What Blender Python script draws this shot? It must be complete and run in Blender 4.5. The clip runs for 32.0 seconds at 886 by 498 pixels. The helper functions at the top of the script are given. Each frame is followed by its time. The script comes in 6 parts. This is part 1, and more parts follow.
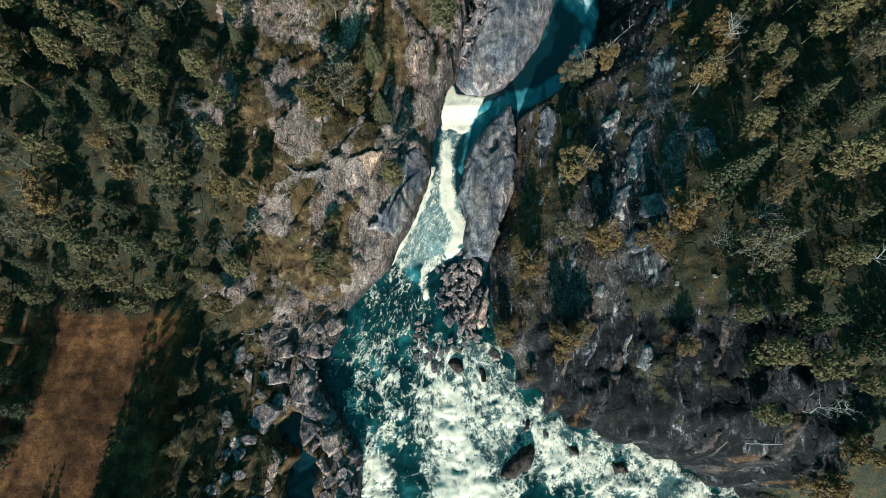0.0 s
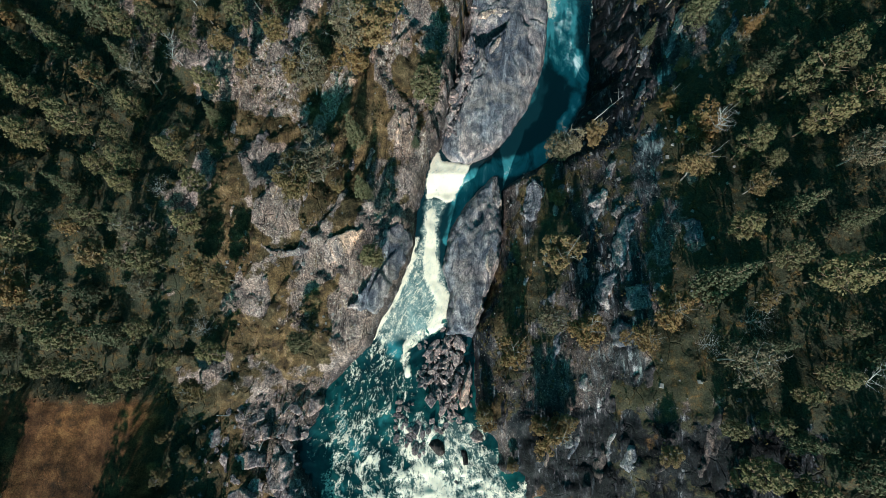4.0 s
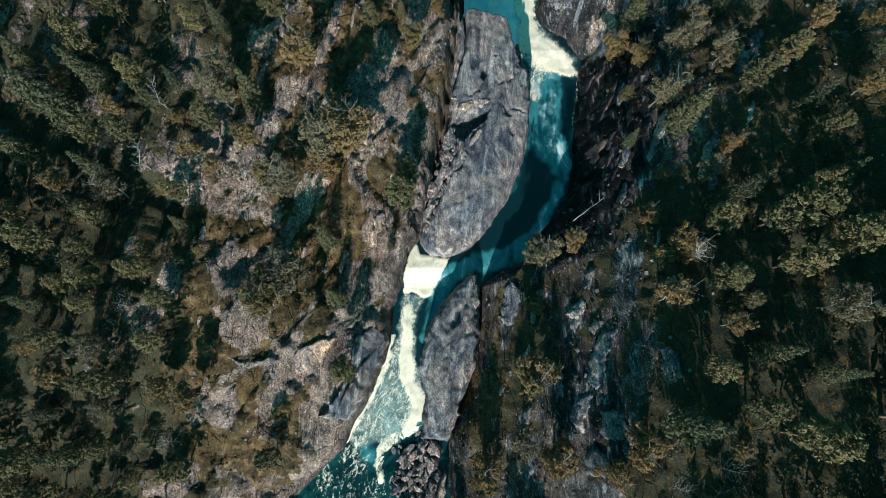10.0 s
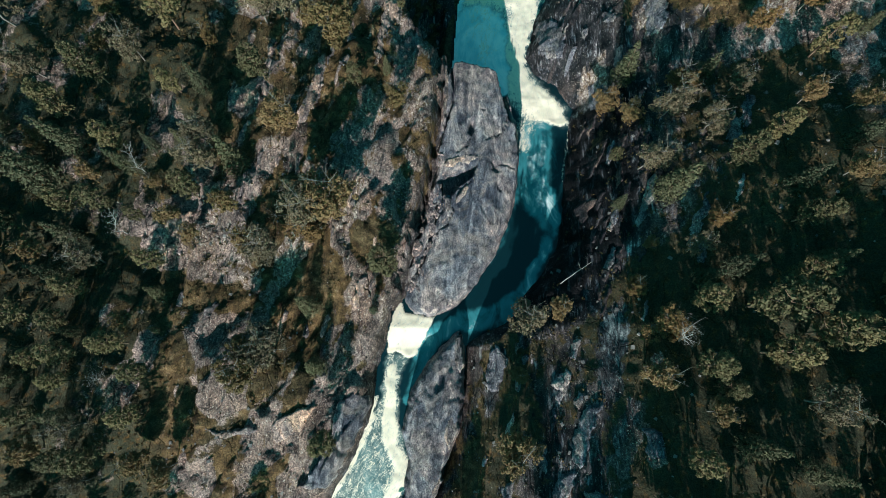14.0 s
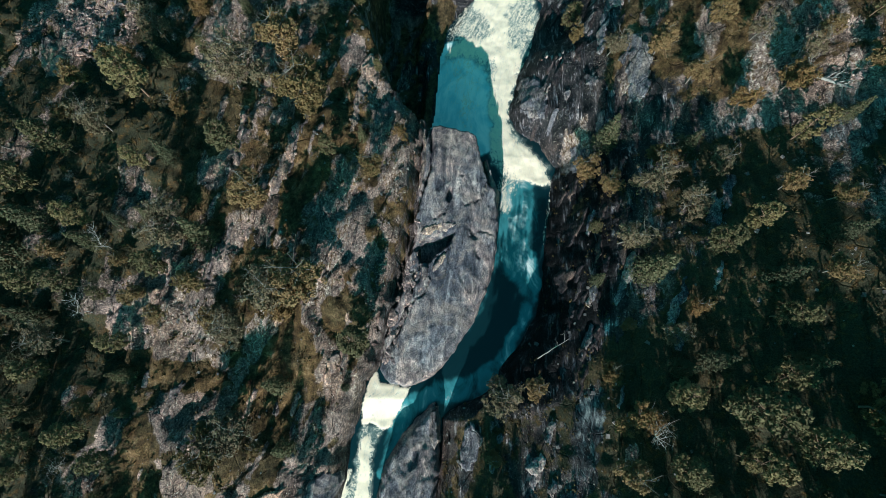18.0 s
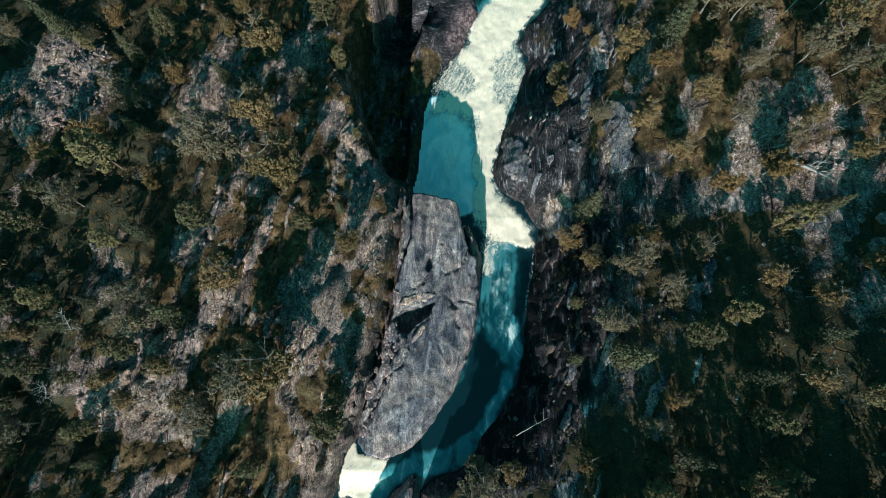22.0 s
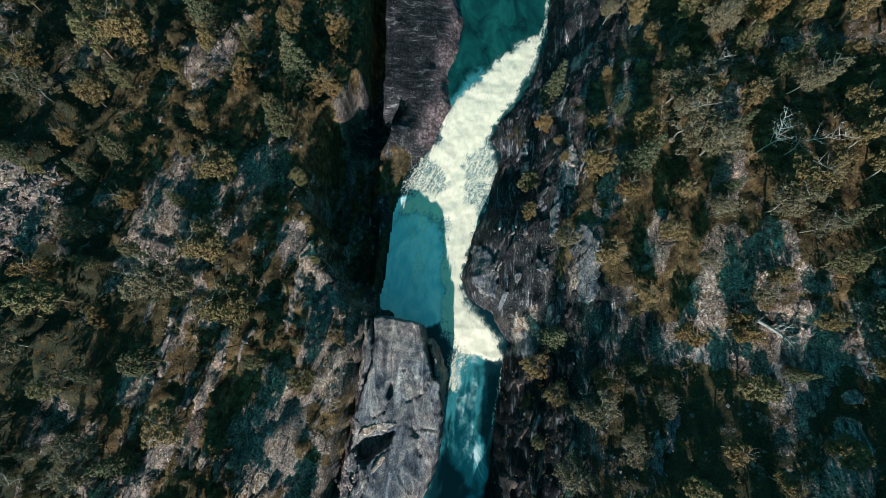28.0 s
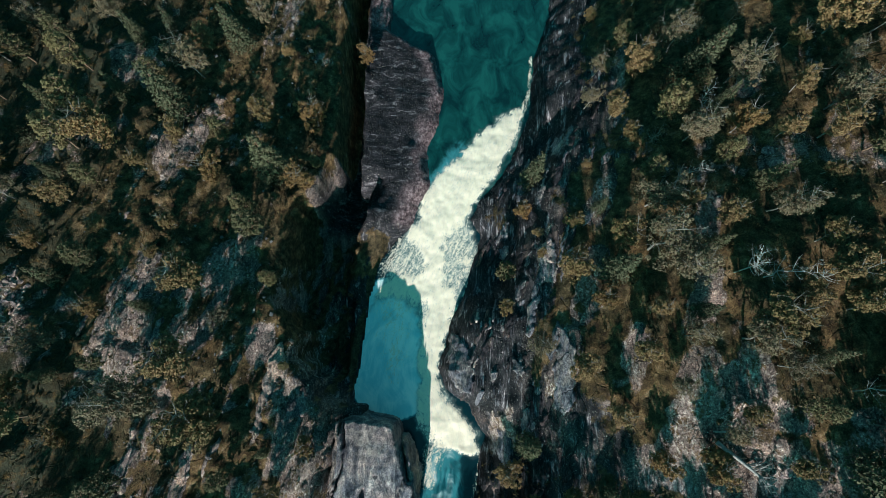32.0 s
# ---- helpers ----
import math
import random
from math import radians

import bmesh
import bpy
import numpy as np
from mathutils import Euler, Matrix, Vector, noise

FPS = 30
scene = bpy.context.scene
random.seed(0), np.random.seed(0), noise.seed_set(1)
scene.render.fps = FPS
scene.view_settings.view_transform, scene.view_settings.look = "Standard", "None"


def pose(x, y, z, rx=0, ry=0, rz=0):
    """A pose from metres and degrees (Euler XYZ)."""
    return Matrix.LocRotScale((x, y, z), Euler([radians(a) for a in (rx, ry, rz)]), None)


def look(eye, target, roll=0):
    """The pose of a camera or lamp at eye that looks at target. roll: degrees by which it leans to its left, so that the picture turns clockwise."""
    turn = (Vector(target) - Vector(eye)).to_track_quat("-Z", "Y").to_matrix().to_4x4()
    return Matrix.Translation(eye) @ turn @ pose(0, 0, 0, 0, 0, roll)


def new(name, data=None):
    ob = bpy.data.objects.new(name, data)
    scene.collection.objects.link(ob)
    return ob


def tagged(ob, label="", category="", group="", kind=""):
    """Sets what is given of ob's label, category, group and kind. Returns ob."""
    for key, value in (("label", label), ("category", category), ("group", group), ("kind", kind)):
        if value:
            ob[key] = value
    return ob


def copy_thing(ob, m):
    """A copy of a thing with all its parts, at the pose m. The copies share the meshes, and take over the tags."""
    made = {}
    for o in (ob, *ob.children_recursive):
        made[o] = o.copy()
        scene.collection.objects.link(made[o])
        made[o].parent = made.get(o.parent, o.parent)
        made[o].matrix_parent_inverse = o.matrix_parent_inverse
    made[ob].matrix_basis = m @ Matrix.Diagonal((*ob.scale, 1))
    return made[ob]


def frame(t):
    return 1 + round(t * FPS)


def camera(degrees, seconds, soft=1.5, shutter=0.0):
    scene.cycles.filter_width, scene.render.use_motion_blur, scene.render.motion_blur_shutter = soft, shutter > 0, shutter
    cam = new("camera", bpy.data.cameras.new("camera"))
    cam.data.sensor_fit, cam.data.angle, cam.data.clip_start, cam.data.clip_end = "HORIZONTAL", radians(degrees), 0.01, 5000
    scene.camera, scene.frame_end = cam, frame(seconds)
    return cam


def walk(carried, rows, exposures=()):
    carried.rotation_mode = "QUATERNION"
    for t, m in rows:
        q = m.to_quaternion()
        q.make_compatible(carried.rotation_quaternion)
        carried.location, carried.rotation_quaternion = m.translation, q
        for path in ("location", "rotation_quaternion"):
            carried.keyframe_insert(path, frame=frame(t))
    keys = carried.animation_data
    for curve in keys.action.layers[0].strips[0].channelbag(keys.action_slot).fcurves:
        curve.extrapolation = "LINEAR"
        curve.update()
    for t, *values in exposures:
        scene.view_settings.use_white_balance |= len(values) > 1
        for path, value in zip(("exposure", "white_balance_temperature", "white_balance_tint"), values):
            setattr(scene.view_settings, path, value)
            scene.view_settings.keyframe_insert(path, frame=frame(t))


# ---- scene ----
cam = camera(90.0, 32.0, soft=0.8)
METRES, EYE, TILT, LEAN, TURN = 80.0, 50.0, -75.0, 0.0, 0.0
ROWS = [
    (0.0, 0.0000, 0.0000, 0.0000, 0.00, 0.00, -0.00),
    (0.5, 0.0036, 0.0019, 0.0162, -0.03, -0.00, -0.07),
    (1.0, 0.0069, 0.0031, 0.0316, -0.06, -0.01, -0.12),
    (1.5, 0.0110, 0.0057, 0.0475, 0.00, -0.00, -0.18),
    (2.0, 0.0134, 0.0083, 0.0618, -0.03, 0.00, -0.25),
    (2.5, 0.0169, 0.0111, 0.0771, 0.03, -0.01, -0.30),
    (3.0, 0.0202, 0.0135, 0.0909, 0.05, -0.01, -0.34),
    (3.5, 0.0241, 0.0154, 0.1061, 0.08, -0.03, -0.39),
    (5.5, 0.0363, 0.0233, 0.1620, 0.01, 0.04, -0.56),
    (6.0, 0.0393, 0.0247, 0.1764, -0.01, 0.03, -0.60),
    (6.5, 0.0420, 0.0264, 0.1896, -0.03, 0.04, -0.66),
    (7.0, 0.0456, 0.0273, 0.2042, -0.00, 0.04, -0.71),
    (7.5, 0.0491, 0.0287, 0.2168, 0.01, 0.04, -0.78),
    (8.0, 0.0525, 0.0313, 0.2296, 0.03, 0.09, -0.82),
    (8.5, 0.0548, 0.0330, 0.2415, -0.01, 0.05, -0.87),
    (9.0, 0.0573, 0.0344, 0.2541, -0.03, 0.04, -0.91),
    (9.5, 0.0600, 0.0340, 0.2660, 0.03, 0.04, -0.92),
    (10.0, 0.0615, 0.0338, 0.2794, -0.03, 0.03, -1.00),
    (10.5, 0.0634, 0.0346, 0.2911, -0.01, 0.01, -1.05),
    (11.0, 0.0660, 0.0360, 0.3035, 0.03, 0.03, -1.11),
    (11.5, 0.0678, 0.0372, 0.3155, 0.00, -0.03, -1.18),
    (12.0, 0.0709, 0.0387, 0.3283, 0.04, -0.04, -1.24),
    (12.5, 0.0738, 0.0405, 0.3397, 0.03, -0.03, -1.27),
    (13.0, 0.0778, 0.0429, 0.3520, 0.09, -0.03, -1.33),
    (13.5, 0.0812, 0.0454, 0.3634, 0.09, -0.03, -1.38),
    (14.0, 0.0849, 0.0478, 0.3767, 0.10, -0.05, -1.44),
    (14.5, 0.0885, 0.0499, 0.3892, 0.09, -0.06, -1.48),
    (16.5, 0.1050, 0.0570, 0.4444, 0.13, -0.05, -1.74),
    (17.0, 0.1096, 0.0588, 0.4595, 0.11, -0.06, -1.76),
    (17.5, 0.1140, 0.0607, 0.4736, 0.10, -0.08, -1.83),
    (18.0, 0.1185, 0.0630, 0.4888, 0.06, -0.09, -1.86),
    (18.5, 0.1220, 0.0654, 0.5022, 0.06, -0.10, -1.91),
    (19.0, 0.1255, 0.0676, 0.5170, 0.09, -0.13, -1.94),
    (19.5, 0.1287, 0.0697, 0.5302, 0.08, -0.14, -1.95),
    (20.0, 0.1325, 0.0717, 0.5444, 0.10, -0.14, -2.00),
    (20.5, 0.1360, 0.0736, 0.5583, 0.08, -0.22, -2.06),
    (21.0, 0.1396, 0.0741, 0.5728, 0.08, -0.22, -2.12),
    (21.5, 0.1432, 0.0738, 0.5875, 0.08, -0.27, -2.16),
    (22.0, 0.1468, 0.0735, 0.6032, 0.06, -0.27, -2.19),
    (22.5, 0.1503, 0.0738, 0.6186, 0.06, -0.29, -2.22),
    (23.0, 0.1549, 0.0746, 0.6352, 0.09, -0.31, -2.24),
    (23.5, 0.1592, 0.0765, 0.6521, 0.09, -0.32, -2.29),
    (24.0, 0.1643, 0.0788, 0.6674, 0.13, -0.31, -2.32),
    (24.5, 0.1700, 0.0812, 0.6841, 0.15, -0.32, -2.34),
    (25.0, 0.1737, 0.0828, 0.6994, 0.13, -0.33, -2.38),
    (25.5, 0.1778, 0.0845, 0.7168, 0.10, -0.37, -2.41),
    (27.5, 0.1936, 0.0937, 0.7847, 0.05, -0.36, -2.59),
    (28.0, 0.1973, 0.0959, 0.8018, 0.08, -0.34, -2.63),
    (28.5, 0.2009, 0.0986, 0.8207, 0.04, -0.29, -2.65),
    (29.0, 0.2049, 0.1009, 0.8391, 0.05, -0.33, -2.69),
    (29.5, 0.2088, 0.1029, 0.8596, 0.04, -0.36, -2.72),
    (30.0, 0.2130, 0.1051, 0.8785, 0.04, -0.33, -2.73),
    (30.5, 0.2173, 0.1076, 0.8995, 0.03, -0.37, -2.75),
    (31.0, 0.2210, 0.1102, 0.9193, -0.01, -0.39, -2.77),
    (31.5, 0.2257, 0.1128, 0.9403, 0.01, -0.39, -2.81),
    (32.0, 0.2301, 0.1156, 0.9593, 0.03, -0.36, -2.82),
]
walk(cam, [(t, pose(0, 0, EYE, TILT, LEAN, TURN) @ pose(METRES * x, METRES * y, METRES * z, 90 + pitch, roll, yaw)) for t, x, y, z, yaw, pitch, roll in ROWS])
# ---- light ----
SUN_EL, SUN_AZ = 19.5, 187.0
world = bpy.data.worlds.new("sky")
scene.world = world
world.use_nodes = True
wn, wl = world.node_tree.nodes, world.node_tree.links
sky = wn.new("ShaderNodeTexSky")
sky.sky_type, sky.sun_disc = "NISHITA", False
sky.sun_elevation, sky.sun_rotation = radians(SUN_EL), radians(SUN_AZ)
wn["Background"].inputs["Strength"].default_value = 0.118
blue = wn.new("ShaderNodeMix")
blue.data_type, blue.blend_type = "RGBA", "MULTIPLY"
blue.inputs[0].default_value, blue.inputs[7].default_value = 1.0, (0.20, 1.22, 1.04, 1)
wl.new(sky.outputs[0], blue.inputs[6])
wl.new(blue.outputs[2], wn["Background"].inputs["Color"])
lamp = bpy.data.lights.new("sun", "SUN")
lamp.energy, lamp.angle, lamp.color = 7.4, radians(0.5), (0.935, 0.965, 0.955)
sun = new("sun", lamp)
sun.matrix_world = look((90 * math.sin(radians(SUN_AZ)), 90 * math.cos(radians(SUN_AZ)), 90 * math.tan(radians(SUN_EL))), (0, 0, 0))

# ---- noise on arrays ----
rng = np.random.RandomState(7)
PERM = rng.permutation(256)
PERM = np.concatenate([PERM, PERM, PERM])
GRAD = np.stack([np.cos(np.arange(16) * math.pi / 8), np.sin(np.arange(16) * math.pi / 8)], 1)


def perlin(x, y, seed=0):
    x, y = np.asarray(x, float) + seed * 17.3, np.asarray(y, float) - seed * 9.7
    xi, yi = np.floor(x).astype(int), np.floor(y).astype(int)
    fx, fy = x - xi, y - yi
    xi, yi = xi & 255, yi & 255

    def corner(ix, iy, dx, dy):
        g = GRAD[PERM[PERM[ix & 255] + (iy & 255)] & 15]
        return g[..., 0] * dx + g[..., 1] * dy

    u, v = fx * fx * fx * (fx * (fx * 6 - 15) + 10), fy * fy * fy * (fy * (fy * 6 - 15) + 10)
    a = corner(xi, yi, fx, fy) * (1 - u) + corner(xi + 1, yi, fx - 1, fy) * u
    b = corner(xi, yi + 1, fx, fy - 1) * (1 - u) + corner(xi + 1, yi + 1, fx - 1, fy - 1) * u
    return a * (1 - v) + b * v


def fbm(x, y, octaves=4, seed=0, gain=0.5):
    total, amp = 0, 1.0
    for k in range(octaves):
        total = total + amp * perlin(x * 2 ** k, y * 2 ** k, seed + k)
        amp *= gain
    return total


def ridged(x, y, octaves=3, seed=0):
    total, amp = 0, 1.0
    for k in range(octaves):
        total = total + amp * (1 - 2.2 * np.abs(perlin(x * 2 ** k, y * 2 ** k, seed + k)))
        amp *= 0.5
    return total


def smooth(a, b, v):
    k = np.clip((v - a) / (b - a), 0, 1)
    return k * k * (3 - 2 * k)


def table(pairs):
    xs, ys = [p[0] for p in pairs], [p[1] for p in pairs]
    return lambda v: np.interp(v, xs, ys)


# ---- the plan: banks, edges, levels ----
bank_left = table([(-60, -14), (-14.5, -9.8), (-9.7, -9.7), (-5.3, -12.7), (0.1, -15.8), (3.5, -13.2), (6.4, -12.7), (9, -10.6), (12, -7),
                   (17.2, -4.7), (21.2, -2.6), (25.3, -1.5), (29, -1.1), (34.2, -0.3), (37, 0.1), (39, 1.6), (46, 3.2), (55, 4.8),
                   (63, 6.2), (70, 6.9), (71.5, 7.2), (78, 7.1), (86, 7.6), (91, 9.8), (96, 13.2), (103, 16.3), (109, 15.5), (114, 17.1), (120, 17.8),
                   (126, 15.6), (130, 8), (160, 6)])
edge_left = table([(-60, -16), (0, -17), (12, -8), (17, -6), (25, -3.2), (34, -1.6), (38, 0.6), (46, 2.5), (55, 4.2), (63, 5.6), (70, 6.2), (71.8, 3.4),
                   (76, 1.0), (81, -0.8), (88, -2.2), (95, -1.5), (101, 1.2), (106, 2.8), (112, 3.1), (135, 3.6), (160, 4)])
top_left = table([(-60, -7), (-5, -6.6), (8, -5.6), (12, -5.0), (17, -3.8), (22, -2.5), (28, -1.4), (34, -0.7), (38, 0.3), (42, 1.2), (48, 2.6),
                  (55, 3.8), (63, 4.1), (71, 4.4), (80, 5.4), (90, 5.4), (100, 4.4), (110, 3.4), (130, 3.8), (160, 5)])
rise_left = table([(-50, 0), (0, 0), (3, 0.5), (12, 1.9), (25, 3.0), (40, 4.2), (80, 9), (200, 26), (900, 120)])
bank_right = table([(-60, 64), (-20, 42), (-14.6, 34.8), (-12.3, 30.4), (-9.8, 25.3), (-8.2, 19.3), (-6.6, 15.3), (-2.6, 10.3), (0.8, 8.3), (3.6, 6.2),
                    (14, 6.0), (20, 8.3), (28, 9.7), (33, 10.0), (34.4, 11.6), (35.6, 15.3), (40, 18), (42.5, 20), (46.5, 22.1), (53, 23.2), (65, 24.6),
                    (67.4, 25.1), (71.7, 22.8), (73.4, 19.6), (75.7, 18.5), (82, 19.8), (87, 21.5), (92, 22.8), (95.5, 23.5), (98, 22.2),
                    (101, 23.4), (104, 25.6), (107, 27.4), (110, 28.9), (114, 30.4), (118, 31.3), (126, 31.8), (135, 34.3), (160, 38)])
bank_broad = table([(-60, 50), (-20, 28), (-5, 11), (8, 6.8), (20, 9), (32, 13.5), (44, 19.5), (56, 22.5), (66, 22.5), (76, 20.5), (90, 21.8), (104, 24.5), (118, 30), (135, 34), (160, 38)])
rise_right = table([(-50, 0), (0, 0), (1.2, 2.2), (4, 5.0), (12, 10.3), (17, 13.8), (23, 17.6), (30, 21.2), (45, 26), (80, 36), (200, 60), (900, 170)])
water_level = table([(-60, -9), (-15, -8), (0, -7.5), (6, -7.2), (12, -6.8), (16, -6.3), (28, -5.2), (32.5, -4.9), (35, -4.2), (66, -4.2),
                     (69, -3.9), (84, -3.8), (90, -3.5), (96, -3.1), (106, -2.7), (160, -2.5)])


def strike(x, y):
    """Coordinates across and along the rock's grain."""
    a = radians(13)
    return x * math.cos(a) - y * math.sin(a), x * math.sin(a) + y * math.cos(a)


def inside_distance(x, y, outline):
    """Distance to a closed outline, positive inside."""
    d = np.full(x.shape, 1e9)
    hit = np.zeros(x.shape, bool)
    for (ax, ay), (bx, by) in zip(outline, outline[1:] + outline[:1]):
        dx, dy = bx - ax, by - ay
        k = np.clip(((x - ax) * dx + (y - ay) * dy) / (dx * dx + dy * dy), 0, 1)
        d = np.minimum(d, np.hypot(x - ax - k * dx, y - ay - k * dy))
        cross = ((ay > y) != (by > y)) & (x < (bx - ax) * (y - ay) / ((by - ay) or 1e-9) + ax)
        hit ^= cross
    return np.where(hit, d, -d)


# Hollow of near-black water, standing in for deep shade among the shore slabs.
SHADE_POOL = [(-18.2, -4.5), (-16.8, -5.4), (-16.8, -8.5), (-14.2, -10.8), (-14.7, -13.0), (-14.8, -18.0), (-19.2, -18.0), (-18.8, -11.7), (-17.4, -9.9), (-20.3, -8.5), (-20.0, -6.6)]


def ground_height(x, y, fine=True):
    x, y = np.asarray(x, float), np.asarray(y, float)
    yw = y + 0.8 * perlin(x * 0.3, y * 0.3, 30)
    w = water_level(y)
    bl, el, br = bank_left(yw), edge_left(yw), bank_right(yw)
    br = br + smooth(7, 1, y) * 2.6 * fbm(x * 0.3, y * 0.3, 4, 31)
    wob = 0.5 * fbm(x * 0.25, y * 0.35, 3, 3) + 0.25 * fbm(x * 0.9, y * 0.9, 2, 5)
    # west of the river
    west = el - x + wob
    gain = 1 + 0.9 * (1 - smooth(30, 42, y)) * smooth(4, 26, y)
    zl = top_left(y) + rise_left(west) * gain
    # wall between the edge and the water
    span = np.maximum(bl - el, 0.8)
    k = np.clip(-west / span, 0, 1.4)
    steep = smooth(68, 76, y) * (1 - smooth(92, 99, y))
    shelf = smooth(94, 102, y)
    drop = np.where(k < 0.28, smooth(0, 0.28, k) * 0.93, 0.93 + 0.07 * (k - 0.28) / 0.72)
    drop_shelf = np.where(k < 0.14, smooth(0, 0.14, k) * 0.66, 0.66 + 0.10 * (k - 0.14) / 0.86) + 0.24 * smooth(0.86, 1.0, k)
    curve = np.clip(k, 0, 1.4) * (1 - steep - shelf).clip(0, 1) + drop * steep * (1 - shelf) + drop_shelf * shelf
    zl = zl - np.where(west < 0, curve * (top_left(y) - w + 0.25), 0)
    # low stony shore and the meadow in the south-west
    line = 4.6 + (x + 25) * 0.44
    low = (1 - smooth(-1.2, 0.8, y - line + wob)) * smooth(-29.5, -26, x)
    zl = zl * (1 - low) + (-6.5 + 0.10 * np.maximum(-14 - x, 0) + 0.5 * wob) * low
    pool = smooth(0.0, 0.7, inside_distance(x + 0.3 * perlin(x * 0.9, y * 0.9, 34), y + 0.3 * perlin(x * 0.9, y * 0.9, 36), SHADE_POOL))
    zl = zl * (1 - pool) - 8.9 * pool
    lead = smooth(-29.5, -32, x) * (1 - smooth(6, 14, y))
    zl = zl * (1 - lead) + (-1.2 + 0.03 * (-30 - x) + 0.05 * y) * lead
    # under the whaleback rock
    # east of the river
    east = x - br + wob
    far = x - bank_broad(y) + wob
    k2 = smooth(1, 11, east)
    east = east * (1 - k2) + np.maximum(far, 1.0) * k2
    steeper = 2.2 * np.exp(-((y - 51) / 8.0) ** 2) * smooth(0.3, 4, east)
    zr = w - 0.2 + rise_right(east) * (0.9 + 0.1 * smooth(30, 60, y)) + steeper
    bulge = smooth(82, 88, y) * smooth(118, 108, y) * smooth(9, 4, east)
    zr = w - 0.2 + (zr - w + 0.2) * (1 - 0.72 * bulge)
    zr = np.where(east < 0, w - 0.2 + 0.9 * np.maximum(east, -3), zr)
    mid = 0.5 * (bl + br)
    z = np.where(x < mid, zl, zr)
    # Cleft depth is made up, so that the rim's shadow blackens it.
    xg = x + 1.6 * fbm(x * 0.28, y * 0.22, 3, 43)
    gully = smooth(73.5, 75, y) * smooth(105, 99, y) * smooth(0, 0.8, xg - el) * smooth(0, 1.0, bl - 1.0 - x) * smooth(7.5, 6, xg - el)
    mid_cleft = np.interp(y, [96, 104, 115, 126, 140], [3.2, 4.1, 3.6, 3.0, 2.6]) + 0.5 * fbm(x * 0.3, y * 0.2, 2, 45)
    gully = np.maximum(gully, smooth(96, 99, y) * smooth(1.5, 0.9, np.abs(x - mid_cleft)))
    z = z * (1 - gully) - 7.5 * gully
    sill = (y > 39) & (y < 71) & (x > bl - 1) & (x < bl + 2.2)
    z = np.where(sill, np.maximum(z, np.interp(y, [38, 46, 56, 70], [-3.6, -2.1, -0.7, 0.7])), z)
    heap = smooth(1.15, 0.75, np.hypot((x - 2.6) / 3.2, (y - 9.0) / 5.2) + 0.25 * perlin(x * 0.7, y * 0.7, 48))
    inside = np.minimum(x - bl, br - x)
    bed = w - 0.25 - 0.8 * np.clip(inside, 0, 2.5)
    z = np.where((inside > 0) & ~sill, np.minimum(z, bed), z)
    z = z * (1 - heap) + np.maximum(z, w + 0.25) * heap
    if fine:
        u, v = strike(x, y)
        split = np.interp(y, [37, 38.4, 45.2, 49.4, 55.7, 60.6, 70.5], [0.2, 0.5, 2.0, 3.7, 4.7, 5.3, 5.5])
        trench = smooth(0.42, 0.15, np.abs(x - split + 0.3 * perlin(x * 0.8, y * 0.8, 61))) * smooth(36.6, 38, y) * smooth(71, 69, y)
        near = smooth(37, 40, y) * smooth(74, 71, y) * (x < mid)
        out = smooth(-0.3, 2.5 - 1.9 * near, -inside) * (1 - pool)
        out = out * (1 - 0.85 * smooth(82, 88, y) * smooth(118, 108, y) * smooth(6, 2, east) * (x > mid))
        out = out * (1 - 0.7 * shelf * smooth(0.5, 2, x - el) * smooth(1, 0, x - bl))
        z = z + out * (0.9 * fbm(u * 0.10, v * 0.045, 3, 11) + 0.55 * ridged(u * 0.33, v * 0.10, 3, 15) - 0.25)
        ra, rb = radians(58), radians(-35)
        t1 = x * math.cos(ra) + y * math.sin(ra)
        t2 = -x * math.sin(ra) + y * math.cos(ra)
        z = z + out * (1 - lead) * (1 - smooth(-6, 2, x - br)) * (0.55 * smooth(-0.03, 0.03, fbm(u * 0.16, v * 0.05, 2, 33)) + 0.45 * smooth(-0.02, 0.02, fbm(t1 * 0.16, t2 * 0.05, 3, 37))
                                    + 0.5 * smooth(-0.02, 0.02, fbm(t1 * 0.06, t2 * 0.22, 3, 39)) - 0.75)
        south = smooth(8, 3, y) * smooth(9, 12, x) * smooth(46, 36, x)
        z = z + out * south * (0.8 * ridged(x * 0.38, y * 0.09, 2, 75) + 0.4 * smooth(-0.06, 0.06, fbm(x * 0.30, y * 0.42, 3, 77)) + 0.16 * ridged(x * 0.9, y * 0.3, 2, 79) - 0.7)
        rough = out * (0.6 + 0.8 * smooth(-0.2, 0.4, fbm(x * 0.06, y * 0.05, 2, 21)))
        z = z + rough * (0.34 * ridged(u * 1.2, v * 0.22, 3, 25) + 0.16 * fbm(x * 1.9, y * 1.6, 2, 27)) * (1 - 0.8 * lead)
        z = z - 1.5 * trench
    return z


# ---- materials ----
def material(name):
    m = bpy.data.materials.new(name)
    m.use_nodes = True
    return m, m.node_tree.nodes, m.node_tree.links, m.node_tree.nodes["Principled BSDF"]


def n_noise(nodes, links, scale, detail=6.0, rough=0.6, vec=None, stretch=None, distortion=0.0):
    t = nodes.new("ShaderNodeTexNoise")
    t.inputs["Scale"].default_value, t.inputs["Detail"].default_value = scale, detail
    t.inputs["Roughness"].default_value, t.inputs["Distortion"].default_value = rough, distortion
    if vec is not None:
        links.new(n_map(nodes, links, vec, stretch) if stretch else vec, t.inputs["Vector"])
    return t.outputs["Fac"]


